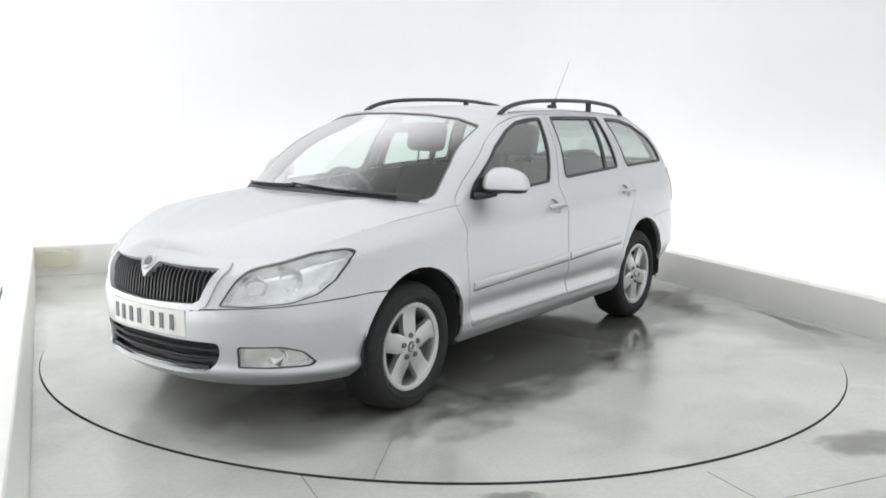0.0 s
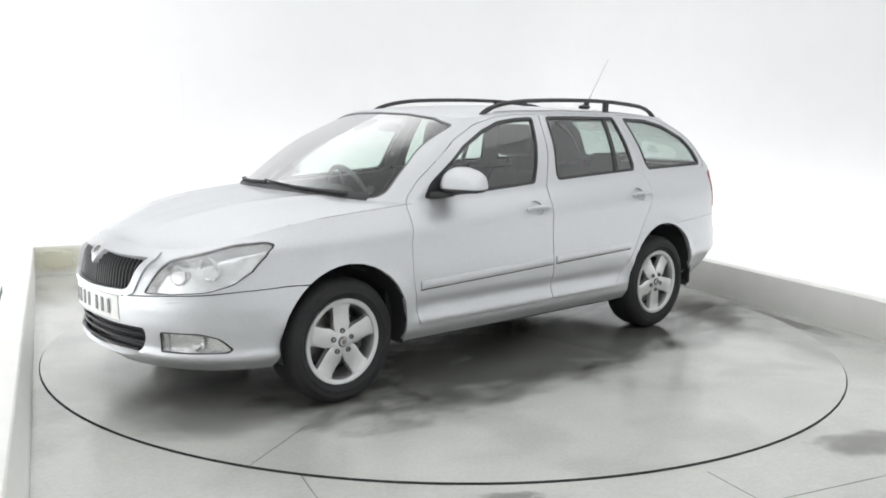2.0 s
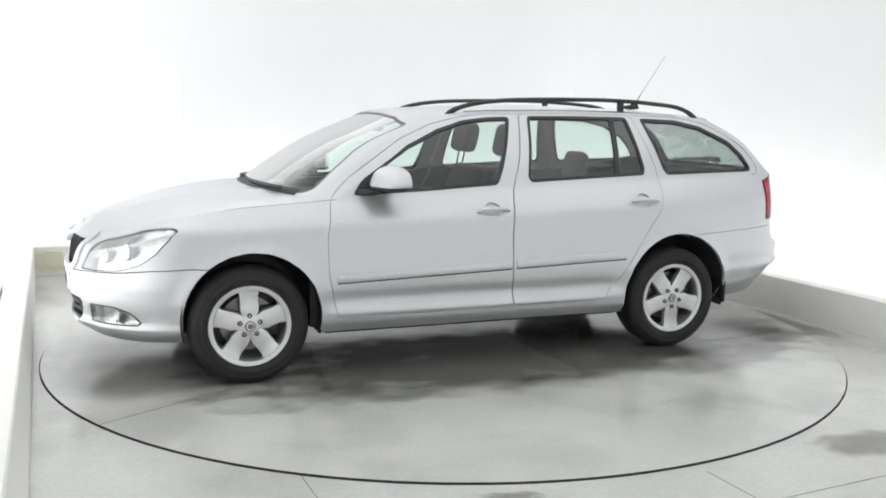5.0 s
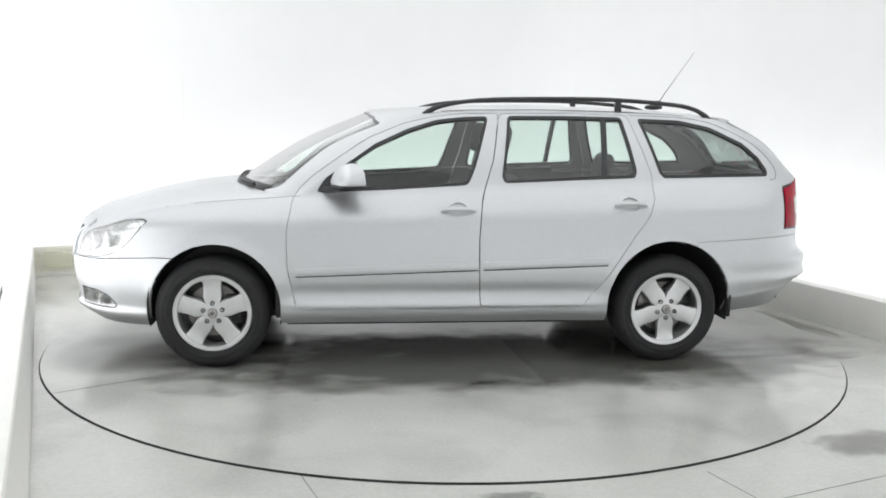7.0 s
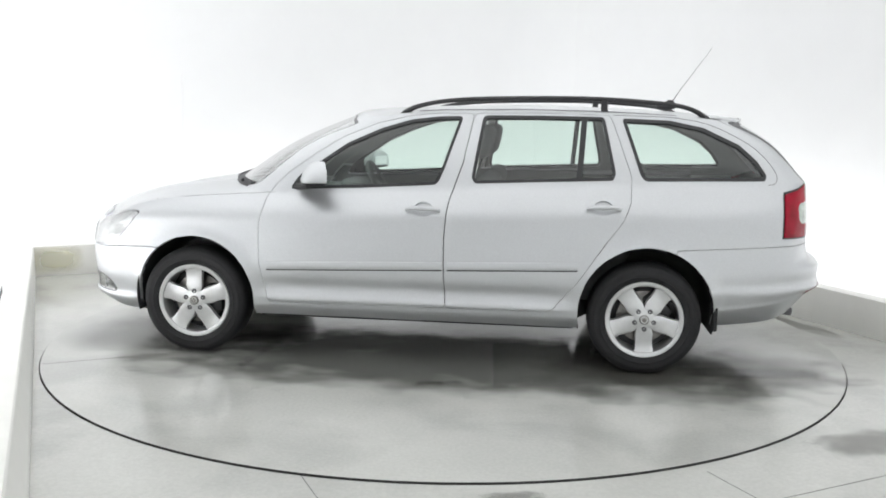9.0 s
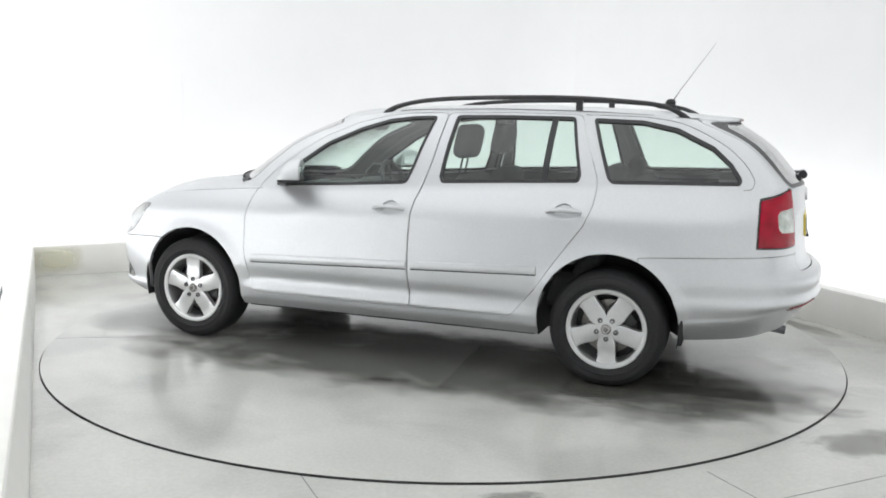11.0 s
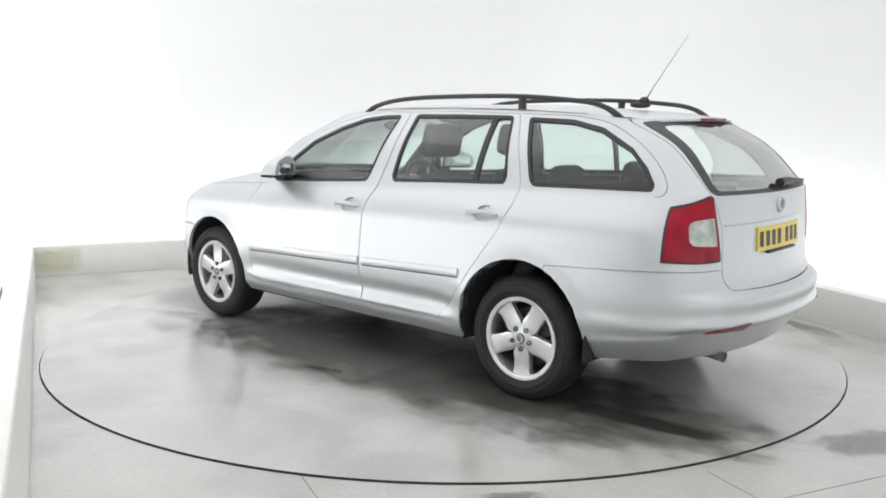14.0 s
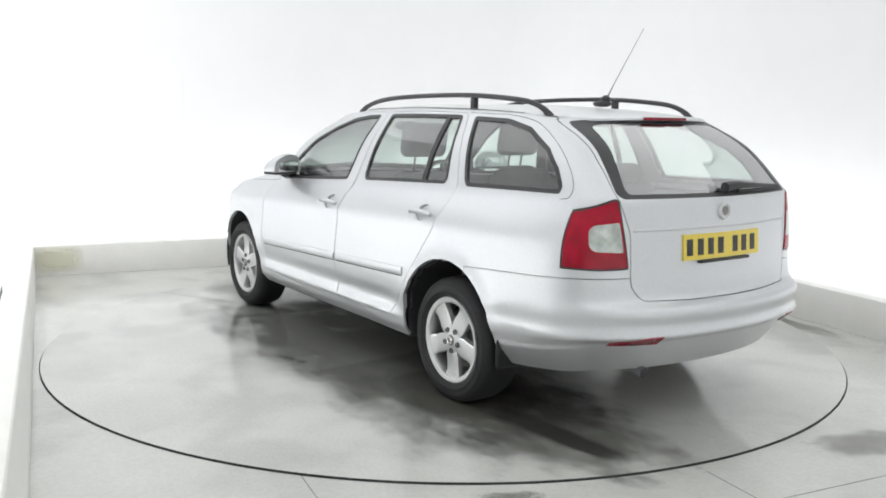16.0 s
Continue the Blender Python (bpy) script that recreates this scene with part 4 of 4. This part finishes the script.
        for a, b in div:
            row = []
            for dx, h in ((-0.016, -0.012), (-0.016, 0.002), (0.016, 0.002), (0.016, -0.012)):
                p, n = at("side", a + dx, b)
                q = p + n * h
                row.append(bm.verts.new((q.x, s * q.y, q.z)))
            rows.append(row)
        for p, q in zip(rows, rows[1:]):
            for k in range(3):
                bm.faces.new((p[k], p[k + 1], q[k + 1], q[k]))
        bmesh.ops.recalc_face_normals(bm, faces=bm.faces[:])
        part("window_divider", bm, SEAL, DOORS[(side, "r")])
        # door mirror
        bm = blob(bmesh.new(), (0, 0, 0), (0.075, 0.124, 0.077), 3.8)
        for v in bm.verts:
            v.co.x = max(v.co.x, -0.045)
            v.co.z = max(v.co.z, -0.052)
            up = max(0.0, (v.co.z + 0.052) / 0.128)
            if v.co.x > 0:
                v.co.x *= 1.22 - 0.42 * up
            v.co.y *= 1.02 - 0.24 * up ** 1.8
            v.co.z -= 0.030 * up * max(0, v.co.y / 0.108) + 0.034 * up * max(0, (v.co.x + 0.02) / 0.09) ** 1.5
        m = part("door_mirror", bm, PAINT, DOORS[(side, "f")], "silver door mirror with black foot")
        m.matrix_local = pose(0.528, s * 0.853, 1.068, 0, 0, s * 20) @ Matrix.Diagonal((1, s, 0.88, 1))
        part("mirror_glass", box(bmesh.new(), -0.049, -0.044, -0.092, 0.080, -0.046, 0.028, 0.002), CHROME, m)
        part("mirror_skirt", blob(bmesh.new(), (0.016, 0.0, -0.060), (0.070, 0.114, 0.012), 4.0, 24, 8), BLACK, m)
        bm = tube(bmesh.new(), [(0.665, s * 0.735, 0.985), (0.625, s * 0.775, 0.988), (0.575, s * 0.82, 1.0)], [0.022, 0.020, 0.018], 10, 1.4)
        part("mirror_foot", bm, BLACK, DOORS[(side, "f")], "black mirror foot")
        # roof rail
        rail = spline([(0.115, 0.518, 1.385), (0.075, 0.518, 1.420), (0.01, 0.517, 1.450), (-0.114, 0.515, 1.477), (-0.30, 0.513, 1.495), (-0.60, 0.512, 1.505), (-0.90, 0.512, 1.508), (-1.12, 0.510, 1.503),
                       (-1.35, 0.503, 1.488), (-1.47, 0.498, 1.474), (-1.55, 0.495, 1.450), (-1.60, 0.492, 1.420), (-1.635, 0.490, 1.388)], 4)
        rr = [0.013 + 0.006 * max(0, 1 - abs(k - e) / 9) for k in range(len(rail)) for e in ((0 if k < len(rail) / 2 else len(rail) - 1),)]
        rl = part("roof_rail", tube(bmesh.new(), [(p[0], s * p[1], p[2]) for p in rail], rr, 10), BLACK, car, "matt black roof rail")
        part("rail_foot", box(bmesh.new(), -1.070, -1.032, s * 0.511 - 0.014, s * 0.511 + 0.014, 1.435, 1.50, 0.006), BLACK, rl)
        # roof gutter strip
        gut = [(0.0 - 1.45 * k / 20) for k in range(21)]
        bm = bmesh.new()
        tube(bm, [(x, s * (np.interp(x, [-1.5, -1.05, -0.6, -0.15, 0.05], [0.545, 0.56, 0.57, 0.565, 0.555]) - 0.035), np.interp(x, [-1.5, -1.05, -0.6, -0.15, 0.05], [1.419, 1.438, 1.442, 1.433, 1.421])) for x in gut], 0.0025, 6, 1.5)
        part("roof_strip", bm, BARGREY, car)
        # seam of the side panel round the quarter window
        edge = spline([(-1.10, 1.418), (-1.30, 1.414), (-1.44, 1.408), (-1.62, 1.375), (-1.81, 1.285), (-1.92, 1.195), (-1.975, 1.115), (-1.970, 1.068), (-1.93, 1.058)], 6)
        pts = []
        for a, b in edge:
            p, n = at("side", a, b)
            if p is not None and p.y > 0.4:
                pts.append((p.x, s * (p.y + 0.0002), p.z))
        part("panel_seam", tube(bmesh.new(), pts, 0.0018, 6), BARGREY, car)
        # rear reflectors
        line = [(s * (0.430 + 0.205 * k / 12), 0.478 - 0.012 * (k / 12) ** 2) for k in range(13)]
        hgt = lambda k: 0.021 * (1 - 0.75 * (k / 12) ** 2)
        bm = bmesh.new()
        rows = []
        for k, (a, b) in enumerate(line):
            row = []
            for db, h in ((-1, 0.0), (-0.8, 0.006), (0.8, 0.006), (1, 0.0)):
                p, n = at("rear", abs(a), b + db * hgt(k))
                q = p + n * h
                row.append(bm.verts.new((q.x, s * q.y, q.z)))
            rows.append(row)
        for p, q in zip(rows, rows[1:]):
            for k in range(3):
                bm.faces.new((p[k], p[k + 1], q[k + 1], q[k]))
        bm.faces.new(rows[0])
        bmesh.ops.recalc_face_normals(bm, faces=bm.faces[:])
        part("bumper_reflector", bm, DARKRED, car, "dark red bumper reflector")
        # headlight inner bowls
        for y, z, r in ((0.612, 0.698, 0.052), (0.500, 0.665, 0.046)):
            p, n = at("front", y, z)
            bm = lathe(bmesh.new(), [(0.002, -0.022), (0.4 * r, -0.018), (0.8 * r, -0.006), (r, 0.010), (1.06 * r, 0.008)], 28)
            blob(bm, (0, -0.014, 0), (0.16 * r, 0.010, 0.16 * r), 2.0, 12, 8)
            b = part("lamp_bowl", bm, REFLECTOR, car, "chrome headlight bowl")
            b.matrix_local = Matrix.Translation((p.x - 0.052, s * p.y, p.z)) @ pose(0, 0, 0, 0, 0, -90 + s * 20)
        p, n = at("front", 0.59, 0.362)
        bm = lathe(bmesh.new(), [(0.002, -0.02), (0.016, -0.017), (0.032, -0.006), (0.042, 0.006), (0.045, 0.004)], 24)
        b = part("fog_bowl", bm, REFLECTOR, car, "chrome fog light bowl")
        b.matrix_local = Matrix.Translation((p.x - 0.030, s * p.y, p.z)) @ pose(0, 0, 0, 0, 0, -90 + s * 14)
        # headlight washer cover
        line = [(0.50 + 0.075 * k / 8, 0.550 + 0.012 * (k / 8) ** 2) for k in range(9)]
        part("washer_cover", ribbon(bmesh.new(), lambda ax, a, b: at(ax, a, b), "front", line, [(-0.004, 0.0), (-0.002, 0.0015), (0.002, 0.0015), (0.004, 0.0)], s), PAINT, car)
    # grille ribs, intake slats
    for k in range(-15, 16):
        y = 0.0225 * k
        top = 0.736 if abs(y) > 0.06 else np.interp(abs(y), [0, 0.03, 0.06], [0.672, 0.702, 0.736])
        low = np.interp(abs(y), [0, 0.292, 0.320, 0.366], [0.574, 0.587, 0.604, 0.728])
        if top - low < 0.02:
            continue
        bm = bmesh.new()
        rows = []
        for j in range(6):
            z = low + (top - low) * j / 5
            p, n = at("front", max(abs(y), 0.003), z)
            sy = 1 if y >= 0 else -1
            rows.append([bm.verts.new((p.x + dx, y + dy, z)) for dx, dy in ((-0.045, -0.006), (-0.012, -0.004), (-0.012, 0.004), (-0.045, 0.006))])
        for p, q in zip(rows, rows[1:]):
            for i in range(3):
                bm.faces.new((p[i], q[i], q[i + 1], p[i + 1]))
        part("grille_rib", bm, GLOSSBLACK, car)
    for z in (0.308, 0.345, 0.382):
        half = np.interp(z, [0.28, 0.33, 0.40], [0.30, 0.37, 0.395])
        pts = []
        for k in range(25):
            y = -half + 2 * half * k / 24
            p, n = at("front", max(abs(y), 0.003), z)
            pts.append((p.x - 0.022, y, z))
        part("intake_slat", tube(bmesh.new(), pts, 0.008, 6, 1.6), GLOSSBLACK, car)
    # badges: plain discs
    for axis, z, name, par, r in (("front", 0.738, "front_badge", car, 0.036), ("rear", 1.005, "rear_badge", hatch, 0.037)):
        p, n = at(axis, 0.003, z)
        bm = lathe(bmesh.new(), [(0.0005, 0.006), (r * 0.6, 0.006), (r * 0.66, 0.003), (r * 0.8, 0.003), (r * 0.85, 0.009), (r, 0.007), (r * 1.05, -0.006)], 36)
        bmesh.ops.recalc_face_normals(bm, faces=bm.faces[:])
        b = part(name, bm, ALLOY, par, "round silver badge")
        part("badge_centre", lathe(bmesh.new(), [(0.0005, 0.0075), (r * 0.58, 0.0072)], 24), STEEL, b)
        b.matrix_local = Matrix.Translation((p.x + (0.010 if axis == "front" else -0.004), 0, z)) @ n.to_track_quat("Y", "Z").to_matrix().to_4x4()
    # plates
    p, n = at("front", 0.05, 0.495)
    bm = bmesh.new()
    fold = lambda ax, a, c: at(ax, max(abs(a), 0.003), c)
    rows = []
    for k in range(21):
        y = -0.255 + 0.51 * k / 20
        row = []
        for z, h in ((0.440, -0.004), (0.440, 0.006), (0.553, 0.006), (0.553, -0.004)):
            q, n = fold("front", y, z)
            row.append(bm.verts.new((q.x + h, y, z)))
        rows.append(row)
    for a, c in zip(rows, rows[1:]):
        for k in range(3):
            bm.faces.new((a[k], c[k], c[k + 1], a[k + 1]))
    bm.faces.new(rows[0])
    bm.faces.new(rows[-1])
    bmesh.ops.recalc_face_normals(bm, faces=bm.faces[:])
    fp = part("front_plate", bm, PLATE_W, car, "white number plate with grey bars")
    for k in range(7):
        y = -0.205 + 0.062 * k + (0.03 if k > 3 else 0) - 0.01
        q, _ = fold("front", y, 0.497)
        c = part("plate_bar", box(bmesh.new(), -0.001, 0.0008, -0.013, 0.013, -0.034, 0.034), BARGREY, fp)
        c.matrix_local = pose(q.x + 0.0066, y, 0.497, 0, 0, 12 * y)
    p, n = at("rear", 0.05, 0.865)
    def curved(bm, y0, y1, z0, z1, h, n):
        """A thin strip that follows half of the tailgate's curve."""
        rows = []
        for k in range(n + 1):
            y = y0 + (y1 - y0) * k / n
            row = []
            for z, d in ((z0, 0.012), (z0, -h), (z1, -h), (z1, 0.012)):
                q, _ = fold("rear", y, z)
                mid, _ = fold("rear", 0.05, z)
                row.append(bm.verts.new((0.25 * mid.x + 0.75 * q.x + d, y, z)))
            rows.append(row)
        for a, c in zip(rows, rows[1:]):
            for k in range(3):
                bm.faces.new((a[k], c[k], c[k + 1], a[k + 1]))
        bm.faces.new(rows[0])
        bm.faces.new(rows[-1])
        bmesh.ops.recalc_face_normals(bm, faces=bm.faces[:])
        return bm

    rp = part("rear_plate", curved(bmesh.new(), -0.26, 0.26, 0.799, 0.911, 0.006, 16), PLATE_Y, car, "yellow number plate with dark bars")
    for k in range(7):
        y = 0.225 - 0.066 * k - (0.036 if k > 3 else 0)
        part("plate_bar", curved(bmesh.new(), y - 0.018, y + 0.018, 0.819, 0.891, 0.0075, 2), BLACK, rp)
    part("plate_sill", box(bmesh.new(), p.x - 0.020, p.x + 0.02, -0.17, 0.17, 0.783, 0.796, 0.004), BLACK, hatch)
    # ledge across the tailgate
    bm = bmesh.new()
    pts = []
    for k in range(25):
        y = -0.515 + 1.03 * k / 24
        q, _ = at("rear", max(abs(y), 0.003), 0.938)
        pts.append((q.x + 0.004, y, 0.938))
    part("tailgate_ledge", tube(bm, pts, 0.008, 8, 0.9), PAINT, hatch, "silver ledge above the plate")
    # roof spoiler, high brake light, aerial, wipers
    bm = bmesh.new()
    rows = []
    for k in range(25):
        y = -0.50 + 1.0 * k / 24
        x = np.interp(abs(y), [0, 0.2, 0.38, 0.46, 0.5], [-1.835, -1.82, -1.77, -1.715, -1.68])
        z = np.interp(abs(y), [0, 0.2, 0.38, 0.46], [1.413, 1.41, 1.405, 1.402])
        ext = 0.045 * (1 - (abs(y) / 0.515) ** 4)
        rows.append([bm.verts.new(q) for q in ((x + 0.12, y, z + 0.014), (x, y, z + 0.006), (x - ext, y, z - 0.004), (x - ext - 0.002, y, z - 0.014), (x - ext + 0.02, y, z - 0.024), (x + 0.02, y, z - 0.012))])
    for a, b in zip(rows, rows[1:]):
        for k in range(5):
            bm.faces.new((a[k], b[k], b[k + 1], a[k + 1]))
    sp = part("roof_spoiler", bm, PAINT, hatch, "silver roof spoiler", 50)
    bm = bmesh.new()
    rows = []
    for k in range(13):
        y = -0.15 + 0.30 * k / 12
        x = np.interp(abs(y), [0, 0.2], [-1.882, -1.866])
        rows.append([bm.verts.new(q) for q in ((x + 0.006, y, 1.412), (x - 0.004, y, 1.409), (x - 0.005, y, 1.397), (x + 0.01, y, 1.394))])
    for a, b in zip(rows, rows[1:]):
        for k in range(3):
            bm.faces.new((a[k], b[k], b[k + 1], a[k + 1]))
    part("high_brake_light", bm, DARKRED, sp, "red high brake light")
    bm = blob(bmesh.new(), (-1.455, 0, 1.474), (0.060, 0.026, 0.017), 2.2)
    blob(bm, (-1.478, 0, 1.496), (0.030, 0.015, 0.022), 2.0, 14, 8)
    ae = part("aerial", bm, BLACK, car, "black roof aerial with a long rod")
    part("rod", tube(bmesh.new(), [(-1.48, 0, 1.49), (-1.53, 0, 1.57), (-1.71, 0, 1.83)], [0.005, 0.0022, 0.0011], 6), BARGREY, ae)
    def on_glass(axis, y, z, h):
        p, n = at(axis, max(abs(y), 0.003), z)
        n = Vector((n.x, n.y * (1 if y >= 0 else -1), n.z))
        return Vector((p.x, y, z)) + n * h
    pts = [on_glass("rear", y, z, h) for y, z, h in ((-0.02, 1.094, 0.02), (-0.10, 1.097, 0.028), (-0.30, 1.09, 0.026), (-0.48, 1.088, 0.018))]
    rw = part("rear_wiper", tube(bmesh.new(), pts, [0.024, 0.018, 0.010, 0.006], 8), BLACK, hatch, "black rear wiper arm")
    part("wiper_blade", tube(bmesh.new(), [on_glass("rear", y, 1.083, 0.008) for y in (-0.12, -0.25, -0.38, -0.50)], 0.007, 6), BLACK, rw)
    for pivot, tip in (((0.54, 0.990), (-0.10, 1.022)), ((-0.06, 1.012), (-0.60, 0.998))):
        pts = [on_glass("front", pivot[0] + (tip[0] - pivot[0]) * k / 8, pivot[1] + (tip[1] - pivot[1]) * k / 8, 0.012) for k in range(9)]
        part("wiper", tube(bmesh.new(), pts, [0.009 - 0.0005 * k for k in range(9)], 6), BLACK, car, "black windscreen wiper")
    # shut lines of the bonnet
    line = spline(BELT[5:8], 12)
    for s in (1, -1):
        part("bonnet_gap", tube(bmesh.new(), [(x, s * y, z) for x, y, z in line], 0.0014, 6), BARGREY, car)
    # cowl panel below the windscreen
    bm = bmesh.new()
    rows = [(q[0], q[1], q[2]) for q in spline(COWL, 6)]
    full = [(x, -y, z) for x, y, z in rows[::-1]][:-1] + rows
    full = [p for p in full if abs(p[1]) < 0.645]
    g = [[bm.verts.new((x + dx, y, z + dz)) for dx, dz in ((0.03, -0.03), (0.004, -0.004), (-0.006, 0.008), (-0.034, 0.030), (-0.06, 0.03))] for x, y, z in full]
    for a, b in zip(g, g[1:]):
        for k in range(4):
            bm.faces.new((a[k], b[k], b[k + 1], a[k + 1]))
    part("cowl_panel", bm, BLACK, car, "black plastic cowl below the windscreen", 60)
    # exhaust
    bm = tube(bmesh.new(), [(-1.9, 0.40, 0.318), (-2.10, 0.40, 0.315), (-2.18, 0.40, 0.305)], 0.024, 16, cap=False)
    part("exhaust_pipe", bm, BARGREY, car, "dark grey steel exhaust tip")


DOORS = {}


def make_car():
    car = new("estate_car")
    tagged(car, "silver five-door estate car with black roof rails on a turntable", "car")
    R = split_skin()

    def panel(name, key, mirror, material, label="", lip=0.014, push=0.0, parent=None):
        return part(name, shell(R[key], mirror, lip, push), material, parent or car, label, 40)

    panel("bonnet", "bonnet", "both", PAINT, lip=0.016)
    if "nose" in R:
        panel("nose_panel", "nose", "both", PAINT, lip=0.01)
    panel("roof", "roof", "both", PAINT, lip=0.0)
    panel("front_bumper", "bumper_f", "both", PAINT, lip=0.02)
    panel("rear_bumper", "bumper_r", "both", PAINT, lip=0.02)
    hatch = panel("tailgate", "hatch", "both", PAINT, lip=0.016)
    panel("windscreen", "screen", "both", SCREENGLASS, "clear laminated windscreen", lip=0.0, push=-0.004).visible_shadow = False
    panel("windscreen_seal", "screen_seal", "both", BARGREY, lip=0.008)
    panel("rear_window", "rearglass", "both", REARGLAZE, "clear heated rear window", lip=0.0, push=-0.002, parent=hatch).visible_shadow = False
    panel("rear_window_seal", "rear_seal", "both", SEAL, lip=0.008, parent=hatch)
    for side in ("left", "right"):
        panel("front_wing", "wing", side, PAINT, lip=0.02)
        panel("sill", "sill", side, PAINT, lip=0.012)
        panel("rear_quarter", "quarter", side, PAINT, lip=0.02)
        if "pillar" in R:
            panel("door_pillar", "pillar", side, PAINT, lip=0.012)
        for key, name in (("f", "front_door"), ("r", "rear_door")):
            d = panel(name, "door_" + key, side, PAINT)
            panel("handle_recess", "cup_" + key, side, PAINT, lip=-0.013, push=-0.013, parent=d)
            DOORS[(side, key)] = d
            panel("window_seal", "seal_" + key, side, SEAL, lip=0.02, parent=d, push=0.001)
            panel("window_glass", "win_" + key, side, GLASS, "lightly tinted side window", lip=0.0, push=-0.006, parent=d).visible_shadow = False
        panel("quarter_seal", "seal_q", side, SEAL, lip=0.02, push=0.001)
        panel("quarter_glass", "win_q", side, GLASS, "lightly tinted rear quarter window", lip=0.0, push=-0.006).visible_shadow = False
        h = panel("headlight", "head", side, CLEAR, "clear headlight with chrome reflectors", lip=0.0, push=0.002)
        panel("lamp_seal", "head_seal", side, SEAL, lip=0.01, push=-0.004, parent=h)
        panel("lamp_housing", "head", side, REFLECTOR, lip=-0.042, push=-0.050, parent=h)
        f = panel("fog_light", "fog", side, CLEAR, "clear fog light in the bumper", lip=0.0, push=-0.002)
        panel("lamp_seal", "fog_seal", side, SEAL, lip=0.02, push=-0.002, parent=f)
        panel("lamp_housing", "fog", side, REFLECTOR, lip=-0.030, push=-0.038, parent=f)
        t = panel("tail_light", "tail", side, RED, "red tail light with a clear centre", lip=0.02, push=0.004)
        panel("reversing_lens", "tail_clear", side, LENS, "clear reversing light lens", lip=0.012, push=0.004, parent=t)
        panel("lamp_housing", "tail", side, BLACK, lip=0.0, push=-0.022, parent=t)
        panel("lamp_seal", "tail_seal", side, SEAL, lip=0.01, push=-0.002, parent=t)
    g = panel("grille", "grille", "both", BLACK, "black grille with upright ribs", lip=0.0, push=-0.05)
    panel("grille_surround", "surround", "both", PAINT, "silver grille surround", lip=0.05, push=0.011)
    panel("lower_intake", "intake", "both", BLACK, "black lower air intake", lip=0.0, push=-0.05)

    meshes = wheel_parts()
    for x, turn in ((1.272, 1), (-1.300, 38)):
        add_wheel(car, meshes, x, 0.815, turn, False)
        add_wheel(car, meshes, x, -0.815, turn, True)
    dress(car, R, hatch)
    return car


car = make_car()


# ---- movement ----
def turned(t):
    """Degrees by which the table has turned: it gathers speed in the first second and a half, then runs on."""
    early = [(0.0, 47.15), (0.25, 46.35), (0.5, 44.98), (0.75, 43.5), (1.0, 41.88), (1.25, 40.15), (1.5, 38.41)]
    if t < 1.5:
        return float(np.interp(t, [e[0] for e in early], [e[1] for e in early]))
    return float(np.polyval(TURN, t))


TURN = np.polyfit([1.5, 3.0, 4.0, 6.5, 9.0, 11.5, 13.5, 16.0], [38.41, 27.81, 20.82, 3.57, -13.50, -30.54, -44.25, -61.63], 3)


def motions():
    times = [0.0, 0.25, 0.5, 0.75, 1.0, 1.25] + [1.5 + 0.5 * k for k in range(30)]
    rows_t, rows_c = [], []
    for t in times:
        a = turned(t)
        spin = pose(0, 0, 0, 0, 0, a)
        rows_t.append((t, spin))
        rows_c.append((t, spin @ pose(-0.1001, -0.0066, 0, 0, 0, -173.054)))
    walk(turntable, rows_t)
    walk(car, rows_c)


motions()
